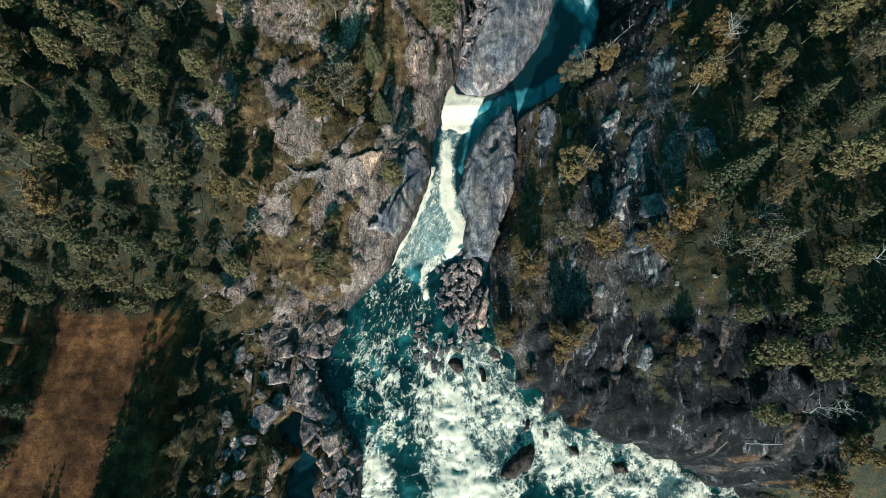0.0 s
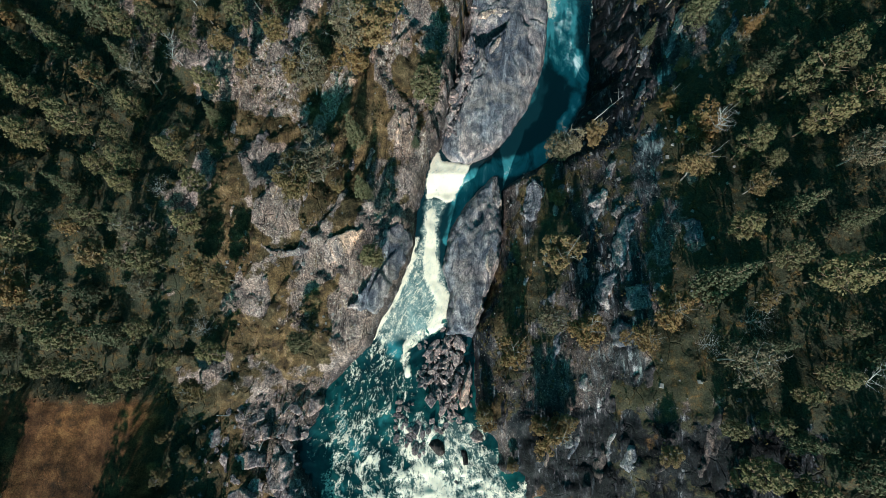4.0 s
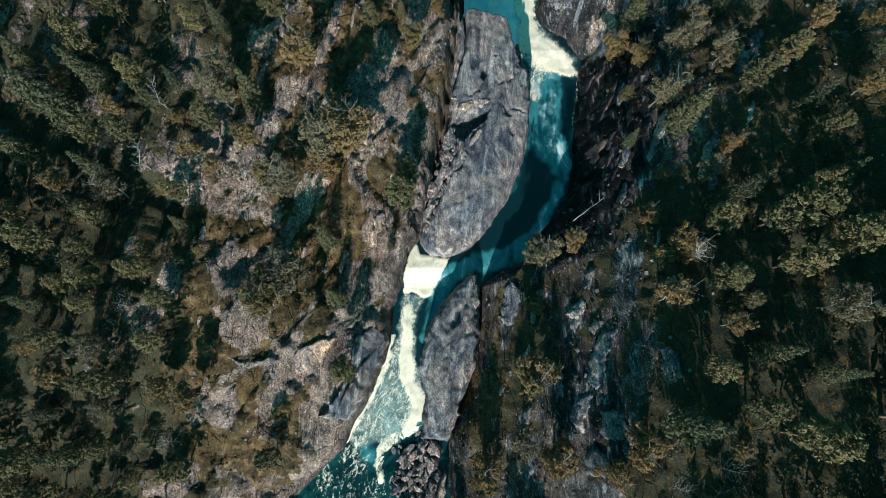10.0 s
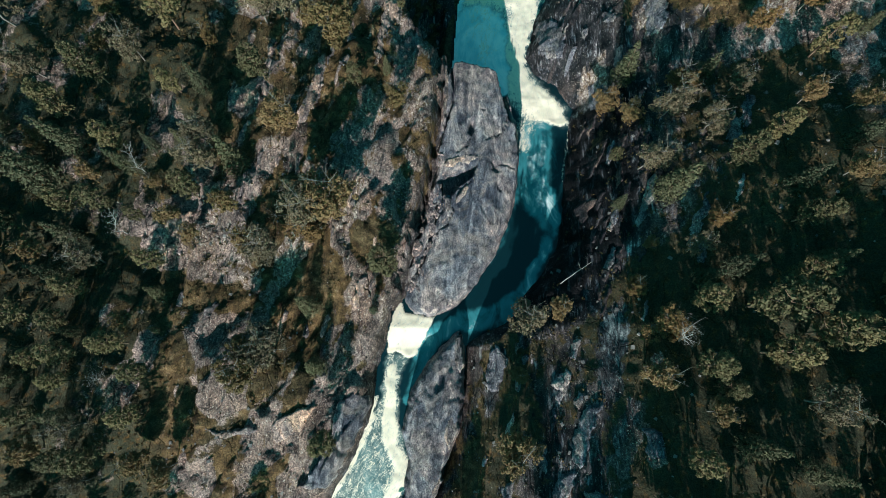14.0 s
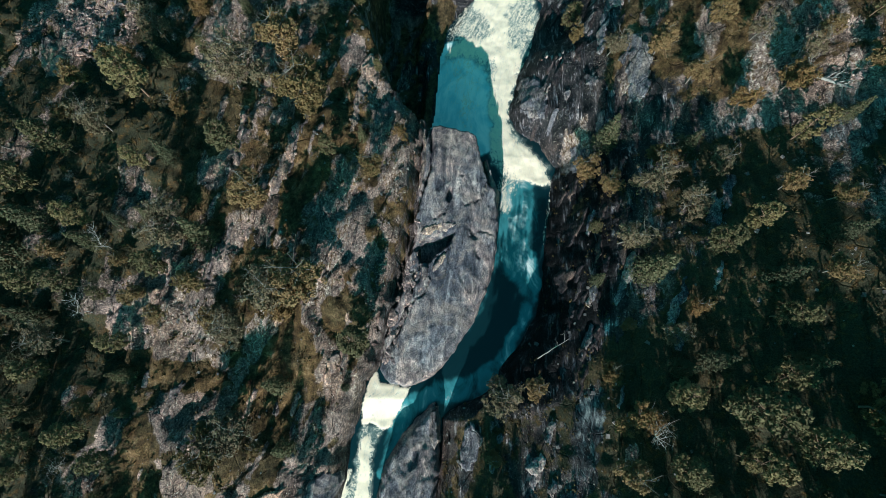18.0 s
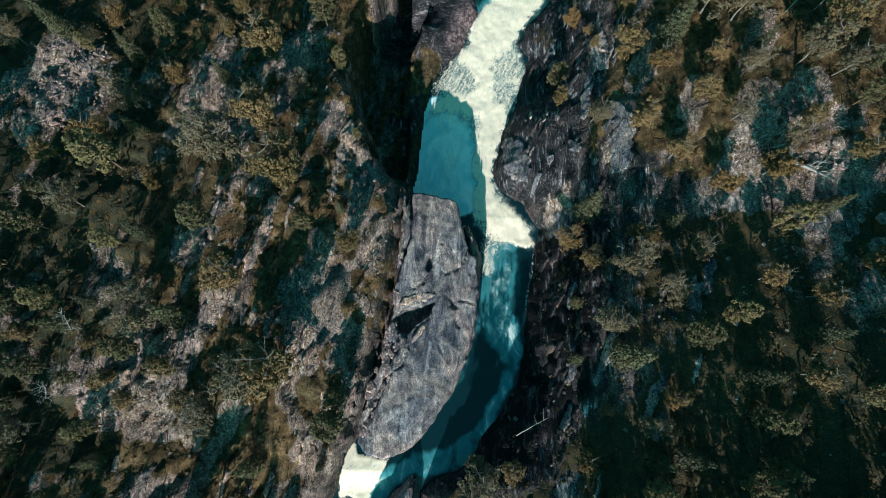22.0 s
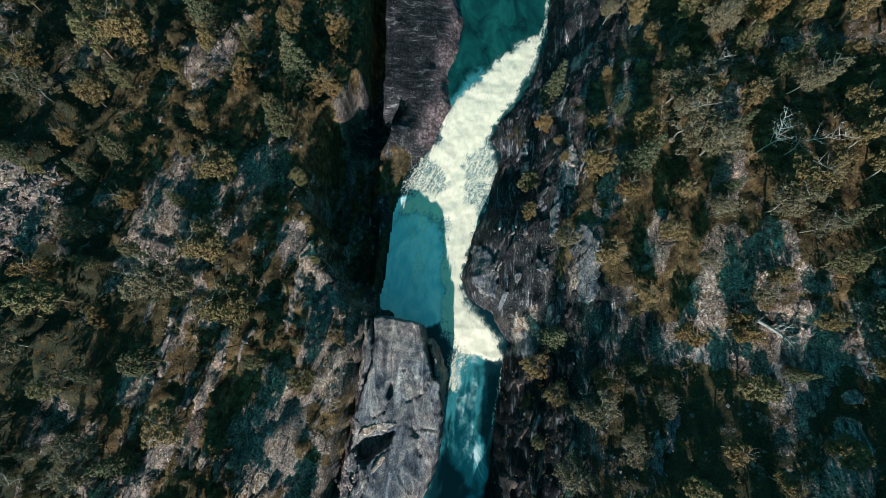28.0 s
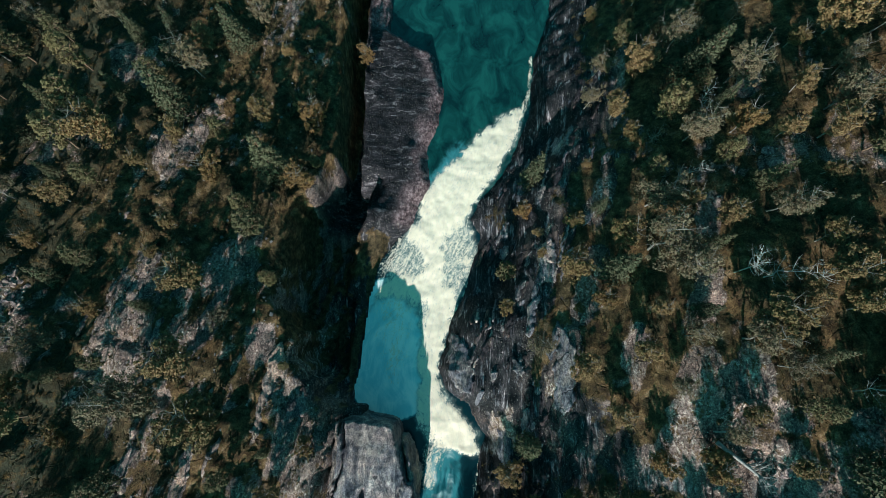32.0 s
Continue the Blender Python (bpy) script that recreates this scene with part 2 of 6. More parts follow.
def n_map(nodes, links, vec, stretch):
    mp = nodes.new("ShaderNodeMapping")
    mp.inputs["Scale"].default_value = stretch[:3]
    mp.inputs["Rotation"].default_value = (0, 0, radians(stretch[3]))
    links.new(vec, mp.inputs["Vector"])
    return mp.outputs[0]


def n_ramp(nodes, links, fac, stops):
    r = nodes.new("ShaderNodeValToRGB")
    e = r.color_ramp.elements
    while len(e) < len(stops):
        e.new(0.5)
    for k, (p, c) in enumerate(stops):
        e[k].position = p
        e[k].color = (*c, 1) if len(c) == 3 else c
    links.new(fac, r.inputs[0])
    return r.outputs[0]


def n_range(nodes, links, fac, a, b, lo=0.0, hi=1.0):
    r = nodes.new("ShaderNodeMapRange")
    r.interpolation_type = "SMOOTHSTEP"
    for k, v in zip(("From Min", "From Max", "To Min", "To Max"), (a, b, lo, hi)):
        r.inputs[k].default_value = v
    links.new(fac, r.inputs["Value"])
    return r.outputs[0]


def n_mix(nodes, links, fac, a, b, mode="MIX"):
    m = nodes.new("ShaderNodeMix")
    m.data_type, m.blend_type = "RGBA", mode
    for sock, v in ((m.inputs[0], fac), (m.inputs[6], a), (m.inputs[7], b)):
        if isinstance(v, (int, float)):
            sock.default_value = v
        elif isinstance(v, tuple):
            sock.default_value = (*v, 1)
        else:
            links.new(v, sock)
    return m.outputs[2]


def n_math(nodes, links, op, a, b=0.0):
    m = nodes.new("ShaderNodeMath")
    m.operation = op
    for sock, v in ((m.inputs[0], a), (m.inputs[1], b)):
        if isinstance(v, (int, float)):
            sock.default_value = v
        else:
            links.new(v, sock)
    return m.outputs[0]


def n_attr(nodes, name):
    a = nodes.new("ShaderNodeAttribute")
    a.attribute_name = name
    return a.outputs["Fac"]


def n_bump(nodes, links, height, bsdf, strength=0.6, distance=0.1):
    b = nodes.new("ShaderNodeBump")
    b.inputs["Strength"].default_value, b.inputs["Distance"].default_value = strength, distance
    links.new(height, b.inputs["Height"])
    links.new(b.outputs[0], bsdf.inputs["Normal"])


def rock_colour(nodes, links, vec, dark=1.0):
    grain = n_noise(nodes, links, 0.55, 9, 0.62, vec, (1.6, 0.5, 1.0, 13), 0.4)
    fine = n_noise(nodes, links, 3.2, 8, 0.68, vec, (1.3, 0.7, 1.0, 13))
    base = n_ramp(nodes, links, grain, [(0.32, (0.075, 0.072, 0.078)), (0.46, (0.20, 0.18, 0.178)), (0.58, (0.32, 0.275, 0.262)), (0.72, (0.47, 0.405, 0.375))])
    speck = n_ramp(nodes, links, fine, [(0.36, (0.42, 0.41, 0.42)), (0.5, (0.95, 0.95, 0.95)), (0.62, (1.40, 1.32, 1.25))])
    col = n_mix(nodes, links, 1.0, base, speck, "MULTIPLY")
    grit = n_ramp(nodes, links, n_noise(nodes, links, 5.5, 7, 0.72, vec), [(0.40, (0.42, 0.42, 0.44)), (0.52, (0.95, 0.94, 0.93)), (0.60, (1.55, 1.48, 1.42))])
    col = n_mix(nodes, links, 1.0, col, grit, "MULTIPLY")
    lich = n_range(nodes, links, n_noise(nodes, links, 1.3, 10, 0.75, vec), 0.60, 0.68)
    col = n_mix(nodes, links, n_math(nodes, links, "MULTIPLY", lich, 0.6), col, (0.58, 0.51, 0.44))
    warp = nodes.new("ShaderNodeMix")
    warp.data_type, warp.blend_type = "RGBA", "LINEAR_LIGHT"
    warp.inputs[0].default_value = 0.22
    wobble = nodes.new("ShaderNodeTexNoise")
    wobble.inputs["Scale"].default_value, wobble.inputs["Detail"].default_value = 0.8, 5.0
    links.new(vec, wobble.inputs["Vector"])
    links.new(n_map(nodes, links, vec, (0.55, 0.20, 0.4, 20)), warp.inputs[6])
    links.new(wobble.outputs["Color"], warp.inputs[7])
    cell = nodes.new("ShaderNodeTexVoronoi")
    cell.feature = "DISTANCE_TO_EDGE"
    cell.inputs["Scale"].default_value = 1.0
    links.new(warp.outputs[2], cell.inputs["Vector"])
    line = n_range(nodes, links, cell.outputs["Distance"], 0.0, 0.035, 1.0, 0.0)
    line = n_math(nodes, links, "MULTIPLY", line, n_range(nodes, links, n_noise(nodes, links, 0.3, 4, 0.6, vec), 0.45, 0.55))
    col = n_mix(nodes, links, n_math(nodes, links, "MULTIPLY", line, 0.8), col, (0.03, 0.03, 0.032))
    grain = n_math(nodes, links, "SUBTRACT", grain, n_math(nodes, links, "MULTIPLY", line, 0.5))
    return col, grain, fine


def ground_material():
    m, nd, ln, bs = material("slope_ground")
    vec = nd.new("ShaderNodeTexCoord").outputs["Object"]
    rock, grain, fine = rock_colour(nd, ln, vec)
    dark = n_attr(nd, "dark")
    rock = n_mix(nd, ln, 1.0, rock, n_ramp(nd, ln, n_noise(nd, ln, 0.22, 7, 0.6, vec), [(0.36, (0.54, 0.42, 0.36)), (0.5, (0.80, 0.66, 0.60)), (0.66, (0.95, 0.84, 0.81))]), "MULTIPLY")
    cool = n_attr(nd, "cool")
    lichen = n_ramp(nd, ln, n_noise(nd, ln, 2.6, 9, 0.74, vec), [(0.37, (0.070, 0.053, 0.048)), (0.46, (0.205, 0.148, 0.130)), (0.54, (0.34, 0.256, 0.226)), (0.60, (0.66, 0.55, 0.47))])
    slab = n_ramp(nd, ln, n_noise(nd, ln, 1.3, 8, 0.66, vec, (2.0, 0.4, 1.0, 22), 0.5), [(0.40, (0.014, 0.018, 0.022)), (0.48, (0.062, 0.070, 0.078)), (0.55, (0.16, 0.175, 0.185)), (0.63, (0.38, 0.37, 0.36))])
    patch = n_math(nd, ln, "ADD", n_attr(nd, "pale"), n_math(nd, ln, "MULTIPLY", n_math(nd, ln, "SUBTRACT", n_noise(nd, ln, 0.9, 10, 0.74, vec, (1.6, 0.55, 1.0, 13), 0.5), 0.5), 3.0))
    patch = n_math(nd, ln, "SUBTRACT", patch, n_range(nd, ln, dark, 0.9, 1.8, 0.0, 0.7))
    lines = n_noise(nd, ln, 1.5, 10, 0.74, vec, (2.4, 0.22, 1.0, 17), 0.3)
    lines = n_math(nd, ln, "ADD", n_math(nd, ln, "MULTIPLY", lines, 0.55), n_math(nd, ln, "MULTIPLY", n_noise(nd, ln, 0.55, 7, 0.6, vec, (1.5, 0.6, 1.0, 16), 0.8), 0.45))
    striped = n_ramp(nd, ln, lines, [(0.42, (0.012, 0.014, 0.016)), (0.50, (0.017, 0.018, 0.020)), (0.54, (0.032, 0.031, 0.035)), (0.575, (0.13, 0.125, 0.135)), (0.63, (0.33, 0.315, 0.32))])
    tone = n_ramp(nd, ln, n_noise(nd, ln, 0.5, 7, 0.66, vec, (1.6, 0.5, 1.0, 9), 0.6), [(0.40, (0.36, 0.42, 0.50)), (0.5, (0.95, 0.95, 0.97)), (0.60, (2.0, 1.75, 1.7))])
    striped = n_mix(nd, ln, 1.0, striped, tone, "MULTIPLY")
    # Above 1, dark takes the stripes near black, shade put into the colour.
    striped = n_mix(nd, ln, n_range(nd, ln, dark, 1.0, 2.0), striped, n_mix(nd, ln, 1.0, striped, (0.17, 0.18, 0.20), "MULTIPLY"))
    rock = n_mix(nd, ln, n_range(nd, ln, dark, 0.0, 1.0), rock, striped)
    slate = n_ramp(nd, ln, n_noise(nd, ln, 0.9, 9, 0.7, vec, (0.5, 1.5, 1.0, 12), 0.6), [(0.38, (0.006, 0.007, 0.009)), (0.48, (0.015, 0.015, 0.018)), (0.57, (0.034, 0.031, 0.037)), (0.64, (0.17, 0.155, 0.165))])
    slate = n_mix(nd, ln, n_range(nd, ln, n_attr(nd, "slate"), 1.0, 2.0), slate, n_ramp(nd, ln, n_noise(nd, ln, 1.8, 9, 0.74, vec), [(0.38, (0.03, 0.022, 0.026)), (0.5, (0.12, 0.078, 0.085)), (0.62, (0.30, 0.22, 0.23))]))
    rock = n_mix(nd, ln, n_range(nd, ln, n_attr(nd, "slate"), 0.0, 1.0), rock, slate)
    specks = n_range(nd, ln, n_noise(nd, ln, 4.2, 6, 0.74, vec), 0.58, 0.65)
    rock = n_mix(nd, ln, n_math(nd, ln, "MULTIPLY", specks, n_range(nd, ln, dark, 0.0, 1.6, 0.7, 0.06)), rock, (0.62, 0.55, 0.49))
    flecks = n_noise(nd, ln, 2.2, 10, 0.72, vec, (1.5, 0.7, 1.0, 13), 0.4)
    turf = n_ramp(nd, ln, n_noise(nd, ln, 1.1, 9, 0.72, vec), [(0.36, (0.040, 0.024, 0.013)), (0.48, (0.098, 0.058, 0.027)), (0.58, (0.150, 0.092, 0.048)), (0.68, (0.20, 0.145, 0.10))])
    lichen = n_mix(nd, ln, n_range(nd, ln, flecks, 0.50, 0.43), lichen, turf)
    rock = n_mix(nd, ln, n_range(nd, ln, patch, 0.30, 0.85, 0.0, 0.9), rock, n_mix(nd, ln, cool, lichen, slab))
    rust = n_ramp(nd, ln, n_noise(nd, ln, 1.8, 8, 0.7, vec), [(0.38, (0.05, 0.024, 0.010)), (0.52, (0.17, 0.078, 0.028)), (0.66, (0.28, 0.15, 0.06))])
    vn = n_noise(nd, ln, 0.22, 6, 0.58, vec)
    soil = n_ramp(nd, ln, n_noise(nd, ln, 0.8, 9, 0.66, vec), [(0.35, (0.022, 0.014, 0.009)), (0.46, (0.064, 0.040, 0.020)), (0.56, (0.122, 0.074, 0.034)), (0.66, (0.22, 0.145, 0.088))])
    moss = n_ramp(nd, ln, n_noise(nd, ln, 1.5, 8, 0.66, vec), [(0.37, (0.016, 0.014, 0.009)), (0.52, (0.060, 0.043, 0.022)), (0.66, (0.125, 0.088, 0.050))])
    veg = n_mix(nd, ln, n_range(nd, ln, vn, 0.47, 0.60), soil, moss)
    # wood: dark forest floor, also used as painted shade on the eastern slope.
    veg = n_mix(nd, ln, n_attr(nd, "wood"), veg, n_ramp(nd, ln, n_noise(nd, ln, 1.2, 8, 0.7, vec), [(0.38, (0.030, 0.032, 0.021)), (0.52, (0.042, 0.040, 0.024)), (0.59, (0.062, 0.040, 0.018)), (0.67, (0.13, 0.076, 0.028))]))
    mask = n_math(nd, ln, "ADD", n_attr(nd, "veg"), n_math(nd, ln, "MULTIPLY", n_math(nd, ln, "SUBTRACT", n_noise(nd, ln, 0.5, 9, 0.66, vec), 0.5), 2.0))
    col = n_mix(nd, ln, n_range(nd, ln, mask, 0.42, 0.58), rock, veg)
    streaks = n_math(nd, ln, "ADD", n_attr(nd, "rust"), n_math(nd, ln, "MULTIPLY", n_math(nd, ln, "SUBTRACT", n_noise(nd, ln, 1.2, 9, 0.74, vec, (2.0, 0.35, 1.0, 9), 0.4), 0.5), 3.0))
    col = n_mix(nd, ln, n_range(nd, ln, streaks, 0.45, 1.1, 0.0, 0.5), col, rust)
    mead = n_ramp(nd, ln, n_noise(nd, ln, 0.7, 9, 0.7, vec), [(0.36, (0.030, 0.016, 0.009)), (0.5, (0.092, 0.039, 0.017)), (0.64, (0.165, 0.078, 0.034))])
    mead = n_mix(nd, ln, 1.0, mead, n_ramp(nd, ln, n_noise(nd, ln, 0.16, 6, 0.62, vec), [(0.38, (0.50, 0.48, 0.50)), (0.5, (0.95, 0.92, 0.9)), (0.62, (1.35, 1.30, 1.15))]), "MULTIPLY")
    col = n_mix(nd, ln, n_attr(nd, "meadow"), col, mead)
    col = n_mix(nd, ln, 1.0, col, n_ramp(nd, ln, n_noise(nd, ln, 7.5, 5, 0.7, vec), [(0.38, (0.55, 0.55, 0.56)), (0.5, (1.0, 1.0, 1.0)), (0.62, (1.5, 1.46, 1.42))]), "MULTIPLY")
    ln.new(col, bs.inputs["Base Color"])
    ln.new(n_range(nd, ln, dark, 0, 1, 0.92, 0.7), bs.inputs["Roughness"])
    bs.inputs["Specular IOR Level"].default_value = 0.12
    h = n_math(nd, ln, "ADD", n_math(nd, ln, "MULTIPLY", grain, 0.7), n_math(nd, ln, "MULTIPLY", fine, 0.45))
    h = n_math(nd, ln, "MULTIPLY", h, n_range(nd, ln, n_attr(nd, "meadow"), 0, 1, 1.0, 0.2))
    n_bump(nd, ln, h, bs, 0.9, 0.35)
    return m


def rock_material(name, tint=(1, 1, 1)):
    m, nd, ln, bs = material(name)
    vec = nd.new("ShaderNodeTexCoord").outputs["Object"]
    rock, grain, fine = rock_colour(nd, ln, vec)
    rnd = nd.new("ShaderNodeObjectInfo").outputs["Random"]
    rock = n_mix(nd, ln, 1.0, rock, tint, "MULTIPLY")
    broad = n_noise(nd, ln, 0.30, 8, 0.68, vec, (1.5, 0.6, 1.0, 13), 0.7)
    rock = n_mix(nd, ln, 1.0, rock, n_ramp(nd, ln, broad, [(0.36, (0.34, 0.39, 0.48)), (0.47, (0.80, 0.84, 0.92)), (0.54, (1.05, 0.98, 0.92)), (0.63, (1.55, 1.38, 1.22))]), "MULTIPLY")
    specks = n_range(nd, ln, n_noise(nd, ln, 4.6, 6, 0.72, vec), 0.585, 0.66)
    rock = n_mix(nd, ln, n_math(nd, ln, "MULTIPLY", specks, min(0.75, 0.8 * tint[0])), rock, (0.60, 0.56, 0.51))
    pits = n_range(nd, ln, n_noise(nd, ln, 2.2, 8, 0.75, vec, (1.6, 0.6, 1.0, 13)), 0.40, 0.33)
    rock = n_mix(nd, ln, n_math(nd, ln, "MULTIPLY", pits, 0.8), rock, (0.022, 0.022, 0.025))
    rock = n_mix(nd, ln, 1.0, rock, n_ramp(nd, ln, rnd, [(0, (0.50, 0.51, 0.55)), (0.5, (0.85, 0.83, 0.83)), (1, (1.25, 1.12, 1.04))]), "MULTIPLY")
    ln.new(rock, bs.inputs["Base Color"])
    bs.inputs["Roughness"].default_value = 0.85
    bs.inputs["Specular IOR Level"].default_value = 0.2
    h = n_math(nd, ln, "ADD", n_math(nd, ln, "MULTIPLY", grain, 0.8), n_math(nd, ln, "MULTIPLY", fine, 0.4))
    n_bump(nd, ln, h, bs, 0.8, 0.25)
    return m


def hump_material():
    m, nd, ln, bs = material("smooth_rock")
    vec = nd.new("ShaderNodeTexCoord").outputs["Object"]
    swirl = n_noise(nd, ln, 0.30, 10, 0.68, vec, (1.5, 0.45, 1.0, 35), 1.6)
    rock = n_ramp(nd, ln, swirl, [(0.38, (0.040, 0.043, 0.054)), (0.46, (0.092, 0.090, 0.102)), (0.53, (0.158, 0.146, 0.152)), (0.61, (0.33, 0.295, 0.285))])
    speck = n_noise(nd, ln, 6.5, 7, 0.72, vec)
    rock = n_mix(nd, ln, 1.0, rock, n_ramp(nd, ln, speck, [(0.38, (0.34, 0.34, 0.37)), (0.5, (1.0, 1.0, 1.0)), (0.60, (1.85, 1.75, 1.65))]), "MULTIPLY")
    lines = n_noise(nd, ln, 1.2, 9, 0.70, vec, (2.2, 0.7, 1.0, 40), 1.0)
    rock = n_mix(nd, ln, 1.0, rock, n_ramp(nd, ln, lines, [(0.39, (0.66, 0.67, 0.70)), (0.47, (0.95, 0.95, 0.97)), (0.54, (1.05, 1.04, 1.03)), (0.62, (1.3, 1.25, 1.2))]), "MULTIPLY")
    tone = n_noise(nd, ln, 0.15, 6, 0.62, vec, None, 0.6)
    rock = n_mix(nd, ln, 1.0, rock, n_ramp(nd, ln, tone, [(0.41, (0.58, 0.66, 0.78)), (0.49, (0.92, 0.94, 0.98)), (0.58, (1.30, 1.12, 1.06))]), "MULTIPLY")
    warm = n_range(nd, ln, n_noise(nd, ln, 0.33, 7, 0.66, vec, None, 0.8), 0.50, 0.64)
    rock = n_mix(nd, ln, n_math(nd, ln, "MULTIPLY", warm, 0.6), rock, n_ramp(nd, ln, speck, [(0.40, (0.17, 0.135, 0.125)), (0.60, (0.42, 0.345, 0.31))]))
    curl = n_noise(nd, ln, 1.1, 5, 0.6, vec, (1.4, 0.55, 1.0, 20), 1.8)
    thin = n_range(nd, ln, n_math(nd, ln, "ABSOLUTE", n_math(nd, ln, "SUBTRACT", curl, 0.5)), 0.0, 0.020, 1.0, 0.0)
    thin = n_math(nd, ln, "MULTIPLY", thin, n_range(nd, ln, n_noise(nd, ln, 0.5, 5, 0.6, vec), 0.47, 0.58))
    rock = n_mix(nd, ln, n_math(nd, ln, "MULTIPLY", thin, 0.75), rock, (0.035, 0.034, 0.037))
    pits = n_range(nd, ln, n_noise(nd, ln, 1.9, 8, 0.74, vec, (1.6, 0.6, 1.0, 13)), 0.385, 0.33)
    rock = n_mix(nd, ln, n_math(nd, ln, "MULTIPLY", pits, 0.75), rock, (0.024, 0.024, 0.027))
    ln.new(rock, bs.inputs["Base Color"])
    bs.inputs["Roughness"].default_value = 0.82
    bs.inputs["Specular IOR Level"].default_value = 0.22
    h = n_math(nd, ln, "ADD", n_math(nd, ln, "MULTIPLY", swirl, 1.1), n_math(nd, ln, "ADD", n_math(nd, ln, "MULTIPLY", speck, 0.3), n_math(nd, ln, "MULTIPLY", lines, 0.6)))
    h = n_math(nd, ln, "SUBTRACT", h, n_math(nd, ln, "MULTIPLY", thin, 0.25))
    n_bump(nd, ln, h, bs, 0.8, 0.22)
    return m


def water_material():
    m, nd, ln, bs = material("river_water")
    vec = nd.new("ShaderNodeTexCoord").outputs["Object"]
    big = n_noise(nd, ln, 0.35, 6, 0.6, vec, (1, 0.6, 1, 10), 0.8)
    join = nd.new("ShaderNodeCombineXYZ")
    ln.new(n_attr(nd, "across"), join.inputs[0])
    ln.new(n_attr(nd, "along"), join.inputs[1])
    flow = join.outputs[0]
    streak = n_noise(nd, ln, 0.9, 10, 0.70, flow, (1.5, 0.38, 1, 0), 1.4)
    froth = n_noise(nd, ln, 2.1, 9, 0.72, vec, None, 1.1)
    tiny = n_math(nd, ln, "ADD", n_math(nd, ln, "MULTIPLY", streak, 0.55), n_math(nd, ln, "MULTIPLY", froth, 0.45))

    def ridge(f, k):
        return n_range(nd, ln, n_math(nd, ln, "ABSOLUTE", n_math(nd, ln, "SUBTRACT", f, 0.5)), 0.0, k, 1.0, 0.0)

    web = ridge(n_noise(nd, ln, 0.55, 6, 0.62, flow, (1.3, 0.6, 1, 0), 1.6), 0.07)
    lace = ridge(n_noise(nd, ln, 1.7, 5, 0.62, vec, None, 1.5), 0.08)
    mesh = n_math(nd, ln, "ADD", n_math(nd, ln, "MULTIPLY", web, 0.5), n_math(nd, ln, "MULTIPLY", lace, 0.5))
    deep = n_mix(nd, ln, n_attr(nd, "green"), (0.0035, 0.022, 0.028), n_ramp(nd, ln, big, [(0.36, (0.002, 0.022, 0.023)), (0.5, (0.004, 0.048, 0.045)), (0.64, (0.008, 0.085, 0.076))]))
    swirl = n_math(nd, ln, "ADD", n_math(nd, ln, "MULTIPLY", big, 0.7), n_math(nd, ln, "MULTIPLY", streak, 0.3))
    milk = n_mix(nd, ln, n_range(nd, ln, swirl, 0.38, 0.60), (0.40, 0.74, 0.76), (0.95, 0.98, 0.94))
    mf = n_range(nd, ln, n_math(nd, ln, "ADD", n_attr(nd, "milk"), n_math(nd, ln, "MULTIPLY", n_math(nd, ln, "SUBTRACT", big, 0.5), 0.9)), 0.2, 0.85)
    teal = n_mix(nd, ln, n_range(nd, ln, mf, 0.0, 0.55), deep, (0.045, 0.24, 0.27))
    body = n_mix(nd, ln, n_range(nd, ln, mf, 0.55, 1.0), teal, milk)
    churn = n_ramp(nd, ln, n_math(nd, ln, "ADD", n_math(nd, ln, "MULTIPLY", froth, 0.6), n_math(nd, ln, "MULTIPLY", big, 0.4)), [(0.38, (0.06, 0.12, 0.12)), (0.5, (0.20, 0.27, 0.26)), (0.60, (0.46, 0.49, 0.44))])
    body = n_mix(nd, ln, n_attr(nd, "churn"), body, churn)
    fa = n_math(nd, ln, "ADD", n_attr(nd, "foam"), n_math(nd, ln, "MULTIPLY", n_math(nd, ln, "SUBTRACT", tiny, 0.5), 2.6))
    fa = n_math(nd, ln, "ADD", fa, n_math(nd, ln, "MULTIPLY", n_math(nd, ln, "SUBTRACT", mesh, 0.30), n_range(nd, ln, n_attr(nd, "foam"), 0.05, 0.35, 0.0, 0.75)))
    ff = n_range(nd, ln, fa, 0.46, 0.98)
    tone = n_math(nd, ln, "ADD", n_math(nd, ln, "MULTIPLY", streak, 0.45), n_math(nd, ln, "MULTIPLY", froth, 0.40))
    tone = n_math(nd, ln, "ADD", tone, n_math(nd, ln, "MULTIPLY", big, 0.15))
    tone = n_math(nd, ln, "ADD", tone, n_range(nd, ln, n_attr(nd, "foam"), 0.5, 1.25, 0.0, 0.075))
    foam = n_ramp(nd, ln, tone, [(0.38, (0.34, 0.38, 0.36)), (0.46, (0.60, 0.56, 0.48)), (0.53, (0.86, 0.73, 0.58)), (0.62, (0.96, 0.81, 0.62))])
    ln.new(n_mix(nd, ln, ff, body, foam), bs.inputs["Base Color"])
    ln.new(n_range(nd, ln, ff, 0, 1, 0.12, 0.8), bs.inputs["Roughness"])
    h = n_math(nd, ln, "ADD", n_math(nd, ln, "MULTIPLY", tiny, 0.5), n_math(nd, ln, "MULTIPLY", n_noise(nd, ln, 6.0, 4, 0.6, vec), 0.12))
    n_bump(nd, ln, h, bs, 0.6, 0.13)
    return m


